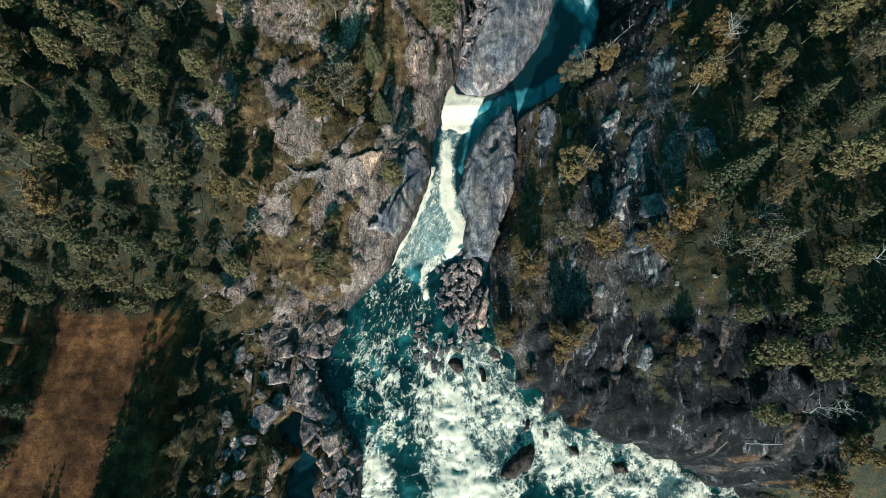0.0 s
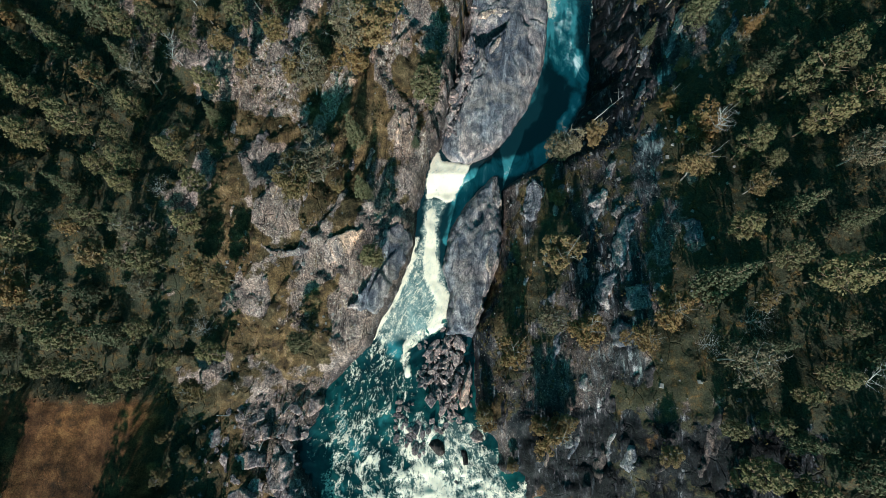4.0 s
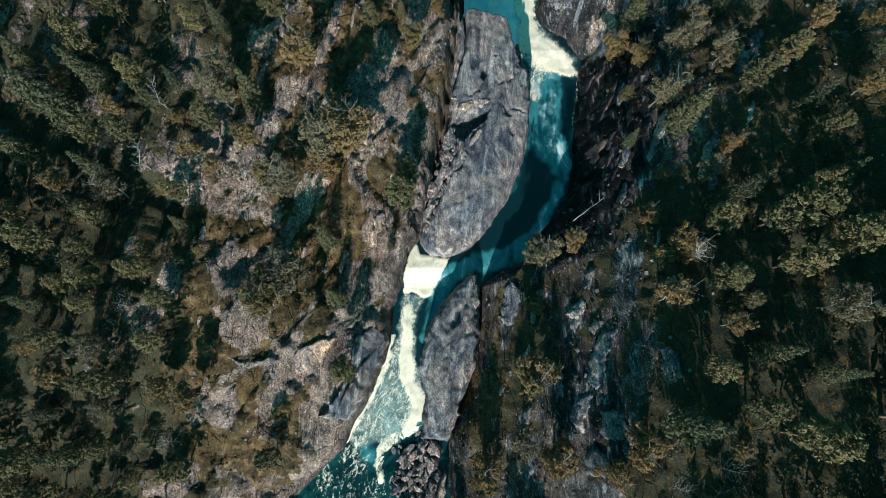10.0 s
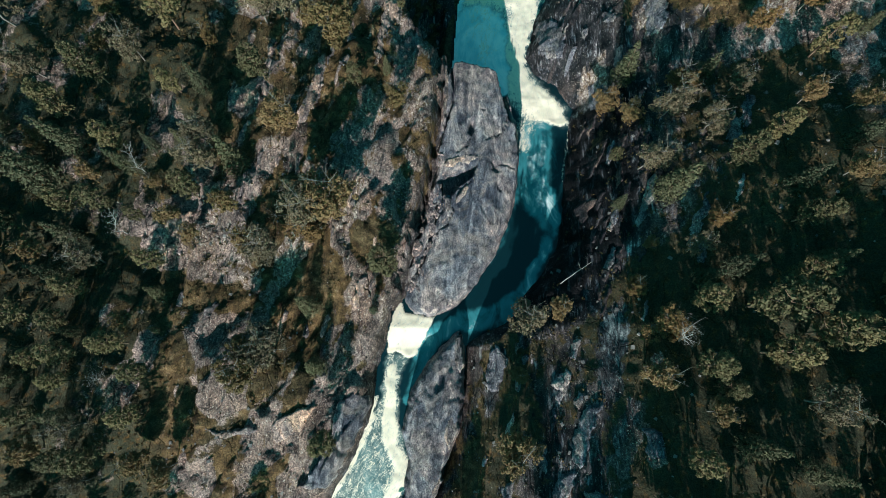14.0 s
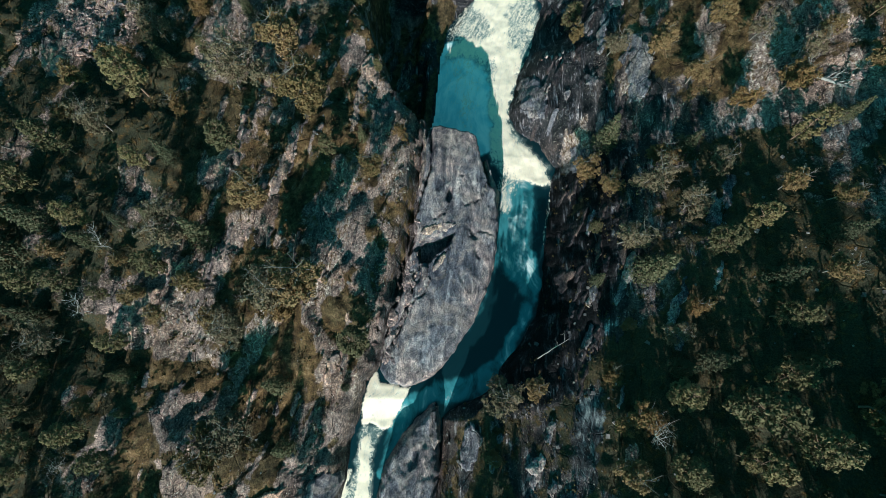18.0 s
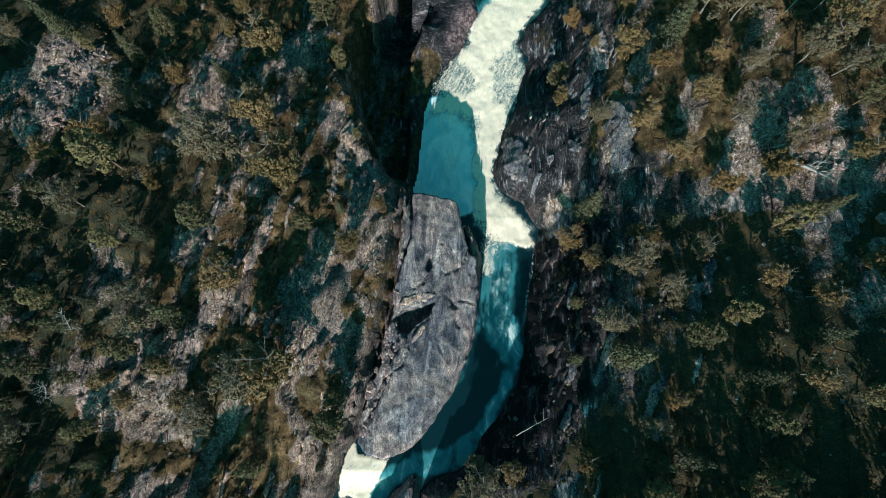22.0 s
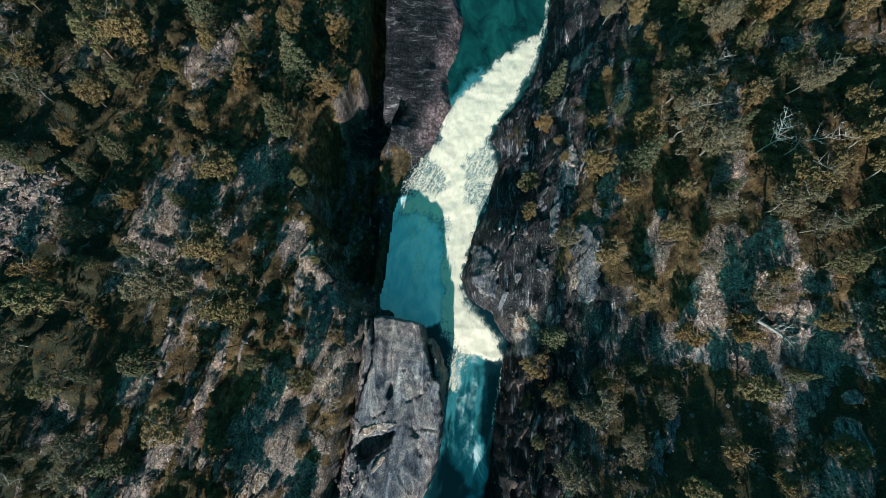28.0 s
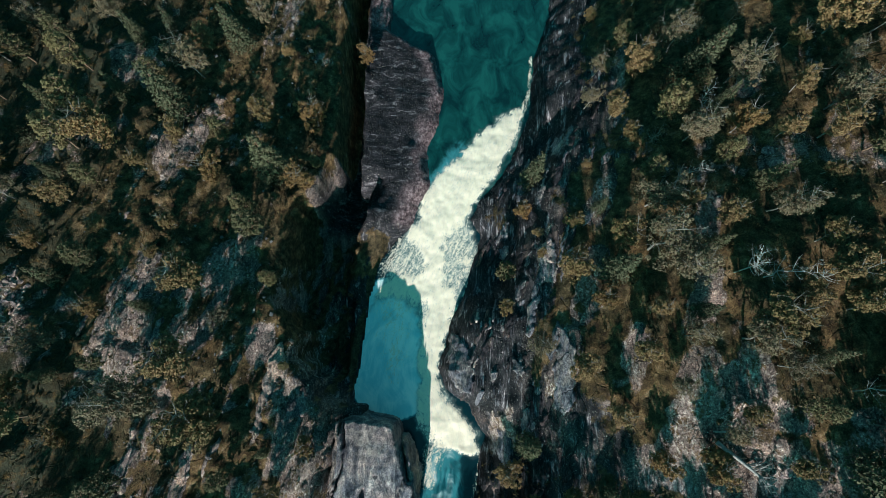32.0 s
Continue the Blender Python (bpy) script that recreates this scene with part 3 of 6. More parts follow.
def leaf_material(name, stops, rough=0.75):
    m, nd, ln, bs = material(name)
    geo = nd.new("ShaderNodeNewGeometry").outputs["Random Per Island"]
    rnd = nd.new("ShaderNodeObjectInfo").outputs["Random"]
    f = n_math(nd, ln, "ADD", n_math(nd, ln, "MULTIPLY", geo, 0.36), n_math(nd, ln, "MULTIPLY", rnd, 0.64))
    ln.new(n_ramp(nd, ln, f, stops), bs.inputs["Base Color"])
    bs.inputs["Roughness"].default_value = rough
    bs.inputs["Specular IOR Level"].default_value = 0.2
    return m


def bark_material(name, a, b):
    m, nd, ln, bs = material(name)
    vec = nd.new("ShaderNodeTexCoord").outputs["Object"]
    f = n_noise(nd, ln, 6, 8, 0.7, vec, (1, 1, 0.3, 0))
    ln.new(n_ramp(nd, ln, f, [(0.35, a), (0.65, b)]), bs.inputs["Base Color"])
    bs.inputs["Roughness"].default_value = 0.9
    n_bump(nd, ln, f, bs, 0.5, 0.03)
    return m


M_GROUND, M_WATER = ground_material(), water_material()
M_ROCK = rock_material("grey_rock")
M_HUMP = hump_material()
M_BOULDER = rock_material("boulder_rock", (1.75, 1.48, 1.38))
M_PALE = rock_material("pale_rock", (1.25, 1.18, 1.12))
M_SLATE = rock_material("slate_rock", (0.90, 1.0, 1.10))
M_LEDGE = rock_material("ledge_rock", (1.10, 0.98, 0.90))
M_DARKSLATE = rock_material("dark_slate", (0.26, 0.25, 0.27))
M_WET = rock_material("wet_rock", (0.22, 0.19, 0.18))
M_BIRCH = leaf_material("birch_leaves", [(0.0, (0.092, 0.065, 0.029)), (0.35, (0.134, 0.089, 0.038)), (0.65, (0.172, 0.110, 0.054)), (1.0, (0.198, 0.116, 0.046))])
M_GREYBIRCH = leaf_material("grey_birch_leaves", [(0.0, (0.080, 0.064, 0.040)), (0.5, (0.120, 0.093, 0.058)), (1.0, (0.165, 0.122, 0.072))])
M_PINE = leaf_material("pine_needles", [(0.0, (0.056, 0.052, 0.027)), (0.5, (0.100, 0.083, 0.039)), (1.0, (0.155, 0.116, 0.052))])
M_SPRUCE = leaf_material("spruce_needles", [(0.0, (0.038, 0.046, 0.028)), (0.5, (0.068, 0.070, 0.038)), (1.0, (0.104, 0.093, 0.047))])
M_HEATH = leaf_material("heather_leaves", [(0.0, (0.04, 0.032, 0.014)), (0.5, (0.09, 0.058, 0.024)), (1.0, (0.135, 0.10, 0.038))])
M_BARK = bark_material("pine_bark", (0.10, 0.06, 0.04), (0.22, 0.14, 0.09))
M_WHITEBARK = bark_material("birch_bark", (0.08, 0.07, 0.06), (0.22, 0.20, 0.175))
M_DEAD = bark_material("dead_wood", (0.17, 0.16, 0.15), (0.38, 0.36, 0.335))


# ---- mesh helpers ----
def mesh_from(name, verts, faces, mat_, flat=False):
    """verts (n, 3) and faces (m, 3 or 4) as arrays."""
    verts, faces = np.asarray(verts, np.float32), np.asarray(faces, np.int32)
    me = bpy.data.meshes.new(name)
    n, k = faces.shape
    me.vertices.add(len(verts))
    me.vertices.foreach_set("co", verts.ravel())
    me.loops.add(n * k)
    me.loops.foreach_set("vertex_index", faces.ravel())
    me.polygons.add(n)
    me.polygons.foreach_set("loop_start", np.arange(0, n * k, k, dtype=np.int32))
    me.polygons.foreach_set("loop_total", np.full(n, k, np.int32))
    me.polygons.foreach_set("use_smooth", np.full(n, not flat, bool))
    me.update(calc_edges=True)
    me.materials.append(mat_)
    return me


def point_attr(me, name, values):
    a = me.attributes.new(name, "FLOAT", "POINT")
    a.data.foreach_set("value", np.asarray(values, np.float32).ravel())


def grid_faces(nx, ny, keep=None):
    i = np.arange(nx * ny).reshape(ny, nx)
    f = np.stack([i[:-1, :-1], i[:-1, 1:], i[1:, 1:], i[1:, :-1]], -1).reshape(-1, 4)
    return f if keep is None else f[keep.reshape(-1)]


def axis(a, b, step, far):
    core = np.arange(a, b + step / 2, step)
    grow, d = [], step
    p = 0.0
    while p < far:
        d *= 1.35
        p += d
        grow.append(p)
    grow = np.array(grow)
    return np.concatenate([a - grow[::-1], core, b + grow])


# ---- ground ----
gx, gy = axis(-62, 96, 0.42, 1500), axis(-26, 146, 0.42, 1500)
X, Y = np.meshgrid(gx, gy)
Z = ground_height(X, Y)
bl, br = bank_left(Y), bank_right(Y)
off = np.maximum(bl - X, X - br)
veg = 0.70 - 0.12 * smooth(-26, -18, X) * smooth(6, 0, X) + 0.8 * fbm(X * 0.07, Y * 0.05, 3, 41) - 0.5 * (1 - smooth(0.5, 3.5, off))
BARE = [(-23, 17, 1.2, 1.8), (-8, 16, 3.4, 5.8), (-5, 22, 2.8, 6.6), (-27, 27, 1.2, 3.0), (-27, 8, 2.4, 2.2), (-25, 43, 3.1, 3.9), (-22, 49, 2.3, 3.3), (-17, 61, 2.4, 2.7),
        (-2, 55, 3.0, 8.2), (-5, 47, 1.7, 2.0), (-11, 43, 1.7, 3.3), (-25, 31, 1.3, 2.6), (-17, 27, 2.4, 2.8), (-12, 22, 3.0, 2.6), (-4, 26, 4.0, 4.0), (-25, 10, 2.2, 1.9),
        (-20, 18, 2.0, 2.2), (-11, 23.6, 3.4, 0.45), (1, 63, 2.2, 6.3), (-11, 55, 1.0, 4.8), (-19, 33, 2.4, 3.4), (-29, 35, 1.4, 1.7), (-1, 34, 1.1, 3.8)]
BARE += [(44, 67, 5.1, 2.3), (-34, 80, 4.8, 5.7), (-3, 78, 1.8, 3.0), (2, 72, 1.4, 3.7), (33, 76, 1.4, 5.8), (44, 73, 1.9, 8.4), (32, 92, 1.2, 4.0), (52, 58, 1.5, 3.2),
         (-9, 80, 1.4, 4.4), (-26, 116, 4.0, 3.3), (-19, 74, 2.6, 1.4), (-9, 87, 2.1, 3.7), (53, 111, 1.2, 2.8), (53, 99, 0.9, 2.2), (41, 115, 0.9, 9.0),
         ]
BARE += [(36, 86, 1.3, 5), (40, 79, 1.5, 4.5), (38, 98, 1.1, 4.5), (46, 85, 1.4, 4.5), (35, 106, 1.0, 4), (47, 93, 1.1, 3.5), (50, 66, 2.6, 5), (48, 76, 1.6, 4), (56, 70, 1.8, 6), (57, 62, 1.6, 5)]
SLABS = [(22.2, 23.2, 1.3, 4.4), (27.5, 22.2, 0.8, 1.5), (19.8, 17.5, 1.1, 3.2), (19.1, 11.6, 0.9, 3.2), (25.5, 32.4, 1.4, 5.6), (21.9, 10.0, 0.8, 2.0), (29.2, 30.9, 0.7, 2.1),
         (19.3, 27.5, 1.0, 2.3), (13.2, 27.9, 0.8, 3.8), (26.5, 24.9, 1.3, 3.1), (23.3, 15.6, 0.9, 2.0), (20.7, 12.3, 1.5, 2.3), (18.4, 7.7, 1.2, 1.6), (21.1, -4.4, 1.1, 1.3),
         (27.2, 1.2, 1.4, 1.7), (20.9, 4.2, 0.7, 1.8), (19.4, 3.9, 1.0, 0.5), (23.6, -7.6, 0.7, 1.3), (18.1, 1.0, 1.2, 1.4), (27, 68, 1.6, 3.3), (27.5, 51, 0.6, 2.0)]
RUST = [(20.2, 17.9, 0.6, 1.1), (23.0, 12.5, 0.8, 1.5), (27.0, 10.1, 0.5, 1.4), (29.2, 18.0, 0.6, 2.4), (11.9, 18.5, 0.6, 3.5), (31.4, -6.5, 0.5, 2.8), (28.6, 0.5, 0.4, 1.6),
        (33.7, -11.0, 0.5, 1.2), (29.6, -8.4, 1.0, 1.2), (29.6, -10.4, 0.6, 0.9), (30.0, -4.3, 1.3, 0.6), (22.6, 2.7, 0.4, 0.9), (13.4, -4.5, 0.6, 1.5), (15.8, -5.5, 0.4, 1.9)]
OCHRE = [(-10, 47, 2.3, 4.0), (-14, 58, 2.3, 2.7), (-19, 37, 3.9, 2.2), (-7, 39, 2.3, 4.0), (-25, 50, 2.3, 2.6), (-11, 31, 2.8, 2.6), (-17, 12, 4.4, 2.5), (-31, 22, 1.0, 2.4),
         (-2, 45, 2.3, 2.7), (-6, 67, 2.2, 3.1), (-21, 62, 1.6, 2.4), (-19, 70, 2.2, 2.5), (-24, 38, 3.0, 1.7), (0, 61, 1.6, 1.9)]


def patches(rows_, uneven, seed, inner=0.65, outer=1.25):
    """Uneven oval patches, stretched along the rock's grain."""
    v = np.zeros_like(X)
    for cx, cy, rx, ry in rows_:
        cu, cv = strike(cx, cy)
        q = np.hypot((su - cu) / rx, (sv - cv) / ry) + uneven * fbm(X * 0.40, Y * 0.28, 3, seed)
        v = np.maximum(v, smooth(outer, inner, q))
    return v


su, sv = strike(X, Y)
bare, slabs, rust, ochre = patches(BARE, 0.55, 47), patches(SLABS, 0.6, 49), patches(RUST, 0.6, 55), patches(OCHRE, 0.5, 57)
veg = veg - 0.75 * np.maximum(bare, slabs) + 0.6 * ochre * (1 - 0.6 * bare)
pale = np.maximum(0.85 * bare * smooth(-0.35, 0.15, fbm(X * 0.3, Y * 0.2, 3, 59)), slabs * (1 - 0.6 * smooth(36, 30, Y)))
open_rock = smooth(-26, -19, X) * smooth(6, 3, X) * smooth(28, 42, Y) * smooth(92, 80, Y)
pale = np.maximum(pale, open_rock * (0.42 + 0.9 * fbm(su * 0.16, sv * 0.06, 3, 67)))
band = smooth(-0.14, 0.12, fbm(su * 0.27 + 0.5 * fbm(X * 0.1, Y * 0.1, 2, 63), sv * 0.05, 3, 69))
west_side = (X < bl) * smooth(12, 20, Y)
pale = pale * (1 - west_side * (1 - band) * 0.75)
veg = veg + 0.34 * west_side * (1 - band) - 0.16 * west_side * band
veg = veg - 0.22 * open_rock * (1 - ochre)
veg = veg + 0.45 * smooth(-21, -27, X) * smooth(46, 38, Y)
veg = veg + 0.55 * smooth(33, 37, X) * smooth(56, 48, Y) + 0.28 * smooth(84, 93, Y) * (1 - bare)
pale = pale * (1 - 0.7 * smooth(-21, -27, X) * smooth(40, 30, Y)) * (1 - 0.45 * smooth(36, 28, Y) * (X < 2))
cool = smooth(9, 12, X) * (1 - smooth(64, 70, Y))
# Forest floor, plus shade of the eastern slope's ledges painted in south of y 40.
wood = np.maximum(np.maximum(smooth(20, 30, edge_left(Y) - X), smooth(-22, -27, X) * smooth(46, 40, Y)) * (1 - bare), np.maximum(np.maximum(smooth(15, 22, X - br) * smooth(72, 60, Y), 0.7 * smooth(2, 7, X - br) * smooth(72, 62, Y)), np.maximum(smooth(30, 33, X) * smooth(6, 0, Y), 0.85 * smooth(2, 5, X - br) * smooth(40, 34, Y))))
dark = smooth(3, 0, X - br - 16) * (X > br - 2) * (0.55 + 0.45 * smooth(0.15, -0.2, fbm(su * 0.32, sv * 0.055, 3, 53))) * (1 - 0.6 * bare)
# West wall by the upper pool: dark rock, the gorge's shade painted in too.
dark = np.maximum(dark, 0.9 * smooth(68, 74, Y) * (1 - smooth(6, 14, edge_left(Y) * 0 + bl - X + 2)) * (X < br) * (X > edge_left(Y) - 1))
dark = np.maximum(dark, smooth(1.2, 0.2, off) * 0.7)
# Steep bank above the pool: its grazing light is painted as near-black stone.
cliff_shade = smooth(10, 6, X - br + 2.0 * fbm(X * 0.2, Y * 0.1, 3, 71)) * (X > br - 1) * smooth(30, 38, Y) * smooth(70, 64, Y)
veg = veg - 0.55 * cliff_shade
dark = np.maximum(dark, 1.7 * cliff_shade)
# Gorge wall and southern rock: own dark stone plus shade put into the colour.
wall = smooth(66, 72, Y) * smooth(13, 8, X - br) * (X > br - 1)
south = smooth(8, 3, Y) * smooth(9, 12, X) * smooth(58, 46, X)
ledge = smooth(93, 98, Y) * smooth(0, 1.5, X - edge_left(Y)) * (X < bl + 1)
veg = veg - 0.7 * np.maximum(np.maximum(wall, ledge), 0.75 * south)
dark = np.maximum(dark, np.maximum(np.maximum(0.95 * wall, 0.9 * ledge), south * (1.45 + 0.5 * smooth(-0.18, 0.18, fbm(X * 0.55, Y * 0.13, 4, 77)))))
veg = veg * (1 - ledge) - 0.4 * ledge
mead = smooth(-29.5, -31, X + 1.6 * fbm(X * 0.3, Y * 0.3, 3, 46)) * smooth(6.6, 4.6, Y - 1.8 * fbm(X * 0.25, Y * 0.25, 3, 44)) * smooth(-60, -54, X)
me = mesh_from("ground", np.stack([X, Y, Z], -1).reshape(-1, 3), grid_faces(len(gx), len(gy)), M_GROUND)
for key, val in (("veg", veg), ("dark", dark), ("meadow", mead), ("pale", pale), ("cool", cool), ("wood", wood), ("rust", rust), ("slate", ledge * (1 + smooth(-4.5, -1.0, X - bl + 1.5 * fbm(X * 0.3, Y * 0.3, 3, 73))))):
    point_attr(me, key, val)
tagged(new("ground", me), "steep rocky valley sides with heather, moss and bare grey rock", "ground", kind="structure")


# ---- river ----
def stroke(x, y, pts, soft=0.5):
    """Strength 0 to 1 of a painted band: pts of (x, y, half width)."""
    best = np.zeros_like(x)
    for (ax, ay, aw), (bx, by, bw) in zip(pts[:-1], pts[1:]):
        dx, dy = bx - ax, by - ay
        k = np.clip(((x - ax) * dx + (y - ay) * dy) / (dx * dx + dy * dy + 1e-9), 0, 1)
        d = np.hypot(x - ax - k * dx, y - ay - k * dy)
        w = aw + k * (bw - aw)
        best = np.maximum(best, smooth(w * (1 + soft), w * (1 - soft), d))
    return best


wx, wy = np.arange(-22, 48, 0.2), np.arange(-34, 158, 0.2)
WX, WY = np.meshgrid(wx, wy)
stir = 0.5 + 3.2 * smooth(9, 2, WY)
qx, qy = WX + stir * fbm(WX * 0.33, WY * 0.30, 4, 51), WY + stir * fbm(WX * 0.33, WY * 0.30, 4, 57)
foam = np.zeros_like(WX)
FOAM = [
    (1.25, [(0.6, 29.6, 0.9), (0.5, 27, 0.8), (0.4, 23.5, 0.9), (1.0, 20.6, 1.0), (2.0, 18.2, 1.1), (1.4, 15.6, 1.1), (0.2, 14.2, 0.7)], 0.6),
    (1.2, [(2.6, 18.6, 0.5), (2.4, 16.2, 0.6), (0.6, 14.2, 0.7)], 0.6),
    (1.2, [(-0.9, 13.7, 0.6), (-2.4, 12.4, 0.55), (-2.6, 10.6, 0.6), (-2.1, 8.6, 0.4)], 0.6),
    (1.05, [(-1.3, 26, 0.3), (-2.6, 21, 0.4), (-4.6, 17.2, 0.5), (-6.5, 13.3, 0.4)], 0.7),
    (0.31, [(-6, 10, 4), (-8, 4, 6), (-8, -2, 5), (-6, -12, 6)], 0.7),
]
FOAM += [
    (0.85, [(-1, 1.5, 2.4), (2, 1.5, 2.2), (5.5, 0.2, 1.6)], 0.7),
    (0.90, [(0.6, 1.0, 0.8), (-0.6, -2.5, 2.2), (0.4, -7, 3.2), (2, -12, 4.4), (4, -20, 8)], 0.6),
    (0.70, [(4, -3, 4), (10, -9.5, 4), (20, -12.4, 3.5), (30, -17, 5)], 0.7),
    (0.72, [(4.6, 2.8, 1.2), (7.0, 0.4, 1.4), (9, -3.0, 1.5), (13.6, -6.8, 1.4), (18.4, -8.8, 1.3), (25, -10.8, 1.3), (33, -14.8, 1.3)], 0.8),
]
FOAM += [
    (0.86, [(-6.4, -0.6, 0.4), (-6.8, -5, 1.0), (-8, -12, 2.2), (-7.5, -20, 4)], 0.8),
    (0.50, [(11.6, 84, 2.8), (11.8, 79, 2.4), (12.4, 75, 1.4)], 0.95),
    (0.55, [(10.5, 90, 2.0), (12.5, 94, 1.4)], 0.7),
    (0.55, [(21.5, 88, 1.6), (22.2, 94, 1.4)], 0.7),
]
FOAM += [
    (0.6, [(28.6, 115.6, 1.2), (30.6, 117, 0.5), (31.2, 122, 0.35), (31.4, 127, 0.2)], 0.6),
    (0.62, [(19.6, 67.6, 1.8), (18.6, 65, 1.6), (18.0, 61.5, 1.0)], 0.8),
    (0.45, [(24.6, 64.6, 0.25), (24.0, 60, 0.25), (23.5, 56, 0.15)], 0.6),
]
# Western edge follows the hump's shadow: white foam is coloured only where sunlit.
JET = [(28.4, 117.0), (23.4, 112.6), (20.8, 109.1), (17.0, 105.0), (14.6, 101.6), (14.0, 97.5), (12.1, 94.0), (10.6, 90.5), (9.4, 87.0), (8.2, 83.8), (8.9, 85.0), (10.9, 86.1), (12.8, 85.4), (14.8, 84.0),
       (15.6, 82.0), (15.7, 78.4), (15.9, 74.5), (15.9, 70.8), (16.3, 67.8), (17.8, 66.2), (21.0, 65.2), (23.7, 64.5), (24.9, 65.3), (24.3, 67.5), (22.2, 69.8), (20.2, 72.5), (18.6, 74.6), (18.9, 77.0),
       (19.6, 80.1), (20.6, 83.8), (21.4, 86.4), (22.8, 89.3), (23.4, 92.8), (22.8, 96.2), (21.9, 98.0), (23.1, 100.7), (25.6, 104.6), (28.2, 109.4), (30.0, 113.5), (30.9, 117.1)]
PLUNGE = [[(29.6, 117.0, 0.7), (25.6, 110.6, 2.6), (21.2, 104.6, 3.5), (17.9, 99.6, 3.6), (16.0, 95.6, 2.4)], [(9.6, 86.6, 0.7), (12.6, 87.4, 1.4), (16, 87.2, 1.9), (18.6, 86.0, 1.7), (17.7, 81, 1.5), (17.2, 75, 1.2), (17.8, 71, 1.7), (20, 68.6, 2.4), (23.4, 66.0, 1.3)],
          [(15.6, 95.0, 1.6), (17.4, 91.5, 1.0), (17.0, 88, 1.2)]]
LIP = [(0.3, 36.6), (1.2, 38.9), (2.1, 36.9), (5.9, 36.5), (4.8, 33.9), (3.6, 31.4), (2.4, 31.0), (1.2, 31.8), (-0.3, 31.6), (-0.2, 34.4)]
CHUTE = [(-0.3, 32), (-0.9, 26.3), (-2.4, 21.3), (-4.4, 17.4), (-6.6, 13.3), (-5.2, 12.4), (-3.4, 13.2), (-0.8, 12.6), (1.0, 13.8), (3.2, 15.6), (3.4, 18.5), (2.5, 20.6), (1.7, 23.5), (1.5, 27.8), (2.8, 31.4)]
for strength, pts, soft in FOAM:
    foam = np.maximum(foam, strength * stroke(qx, qy, pts, soft))
torn_x, torn_y = WX + 0.8 * fbm(WX * 0.7, WY * 0.7, 4, 81), WY + 0.8 * fbm(WX * 0.7, WY * 0.7, 4, 85)
white = np.zeros_like(WX)
for pts in PLUNGE:
    white = np.maximum(white, stroke(torn_x, torn_y, pts, 0.5))
jet = smooth(-0.5, 0.6, inside_distance(torn_x, torn_y, JET))
foam = np.maximum(foam, jet * (0.62 + 0.72 * white))
chute = smooth(-0.2, 0.5, inside_distance(torn_x, WY, CHUTE))
foam = np.maximum(foam, 0.42 * chute)
lip = inside_distance(WX + 0.15 * fbm(WX * 0.9, WY * 0.9, 2, 91), WY, LIP)
foam = np.maximum(foam, 1.3 * smooth(-0.15, 0.35, lip))
churn = np.maximum(np.maximum(0.9 * jet, 0.75 * chute), 0.30 * smooth(5, 2, WY) * smooth(-4, 0, WX) * smooth(0.35, 0.7, foam))
MILK = [
    (0.60, [(19.6, 57.5, 1.2), (21.0, 54.0, 1.5), (21.8, 50.0, 1.3), (21.0, 46.2, 0.9), (19.4, 43.2, 0.6)], 0.7),
    # Upper pool: foam in the hump's shade, coloured as bluish milky water.
    (1.0, [(12.1, 83.5, 5.6), (12.1, 74, 5.6)], 0.12),
    (0.60, [(20, 64.5, 2.6), (19.6, 58, 2.7), (19.5, 53.5, 2.4), (20.9, 50.5, 1.7), (21.5, 48.4, 1.5), (20.3, 45, 1.0), (17.8, 40, 1.0)], 0.8),
    (0.44, [(17.6, 60, 1.3), (16.8, 54, 1.0), (15.4, 49, 0.8), (13, 44, 0.9)], 0.95),
    # Channel above the lip: milky water, with the island's shade in its teal.
    (0.46, [(18.0, 41.0, 1.2), (14.6, 36.8, 2.0), (10, 36.0, 1.9)], 0.5),
    (0.52, [(8.6, 35.6, 1.3), (6.2, 34.4, 1.5), (3.8, 30, 1.3), (2.6, 26, 0.7)], 0.5),
    (0.30, [(-5, 12, 3), (-9, 5, 5), (-8, -4, 5), (-8, -16, 6)], 0.7),
    (0.40, [(0, 16, 4), (-2, 20, 3)], 0.6),
    (0.5, [(17, 103, 2.5), (20, 109, 2.4)], 0.8),
]
milk = np.zeros_like(WX)
for strength, pts, soft in MILK:
    milk = np.maximum(milk, strength * stroke(qx, qy, pts, soft))
green = smooth(98, 104, WY) + 0.7 * smooth(14, 8, WY) * smooth(-14.5, -12.5, WX)
rapid = smooth(20, 12, WY)
mid_x = 0.5 * (bank_left(WY) + bank_right(WY))
fan = smooth(13, 6, WY)
ang, rad_ = np.arctan2(WX + 3.0, 16.0 - WY), np.hypot(WX + 3.0, 16.0 - WY)
across = (WX - mid_x) * (1 - fan) + ang * 16 * fan
along = WY * (1 - fan) + (16.0 - rad_) * fan
gust = fbm(across * 0.35, along * 0.12, 4, 95)
foam = foam * smooth(-15.6, -13.2, WX)
wild = smooth(14, 8, WY) * (foam > 0.05)
swell = fbm(across * 0.22 + 0.6 * fbm(WX * 0.2, WY * 0.2, 2, 97), along * 0.20, 4, 99)
crest = 1 - 3.0 * np.abs(fbm(across * 0.8 + 0.8 * fbm(WX * 0.5, WY * 0.5, 3, 103), along * 0.42, 4, 101))
foam = np.where(wild, np.minimum(foam, 1.0) * (1 + 0.4 * gust) + 0.18 * gust + 0.24 * swell + 0.30 * crest - 0.12, foam)
foam = np.clip(foam, 0, 1.4)
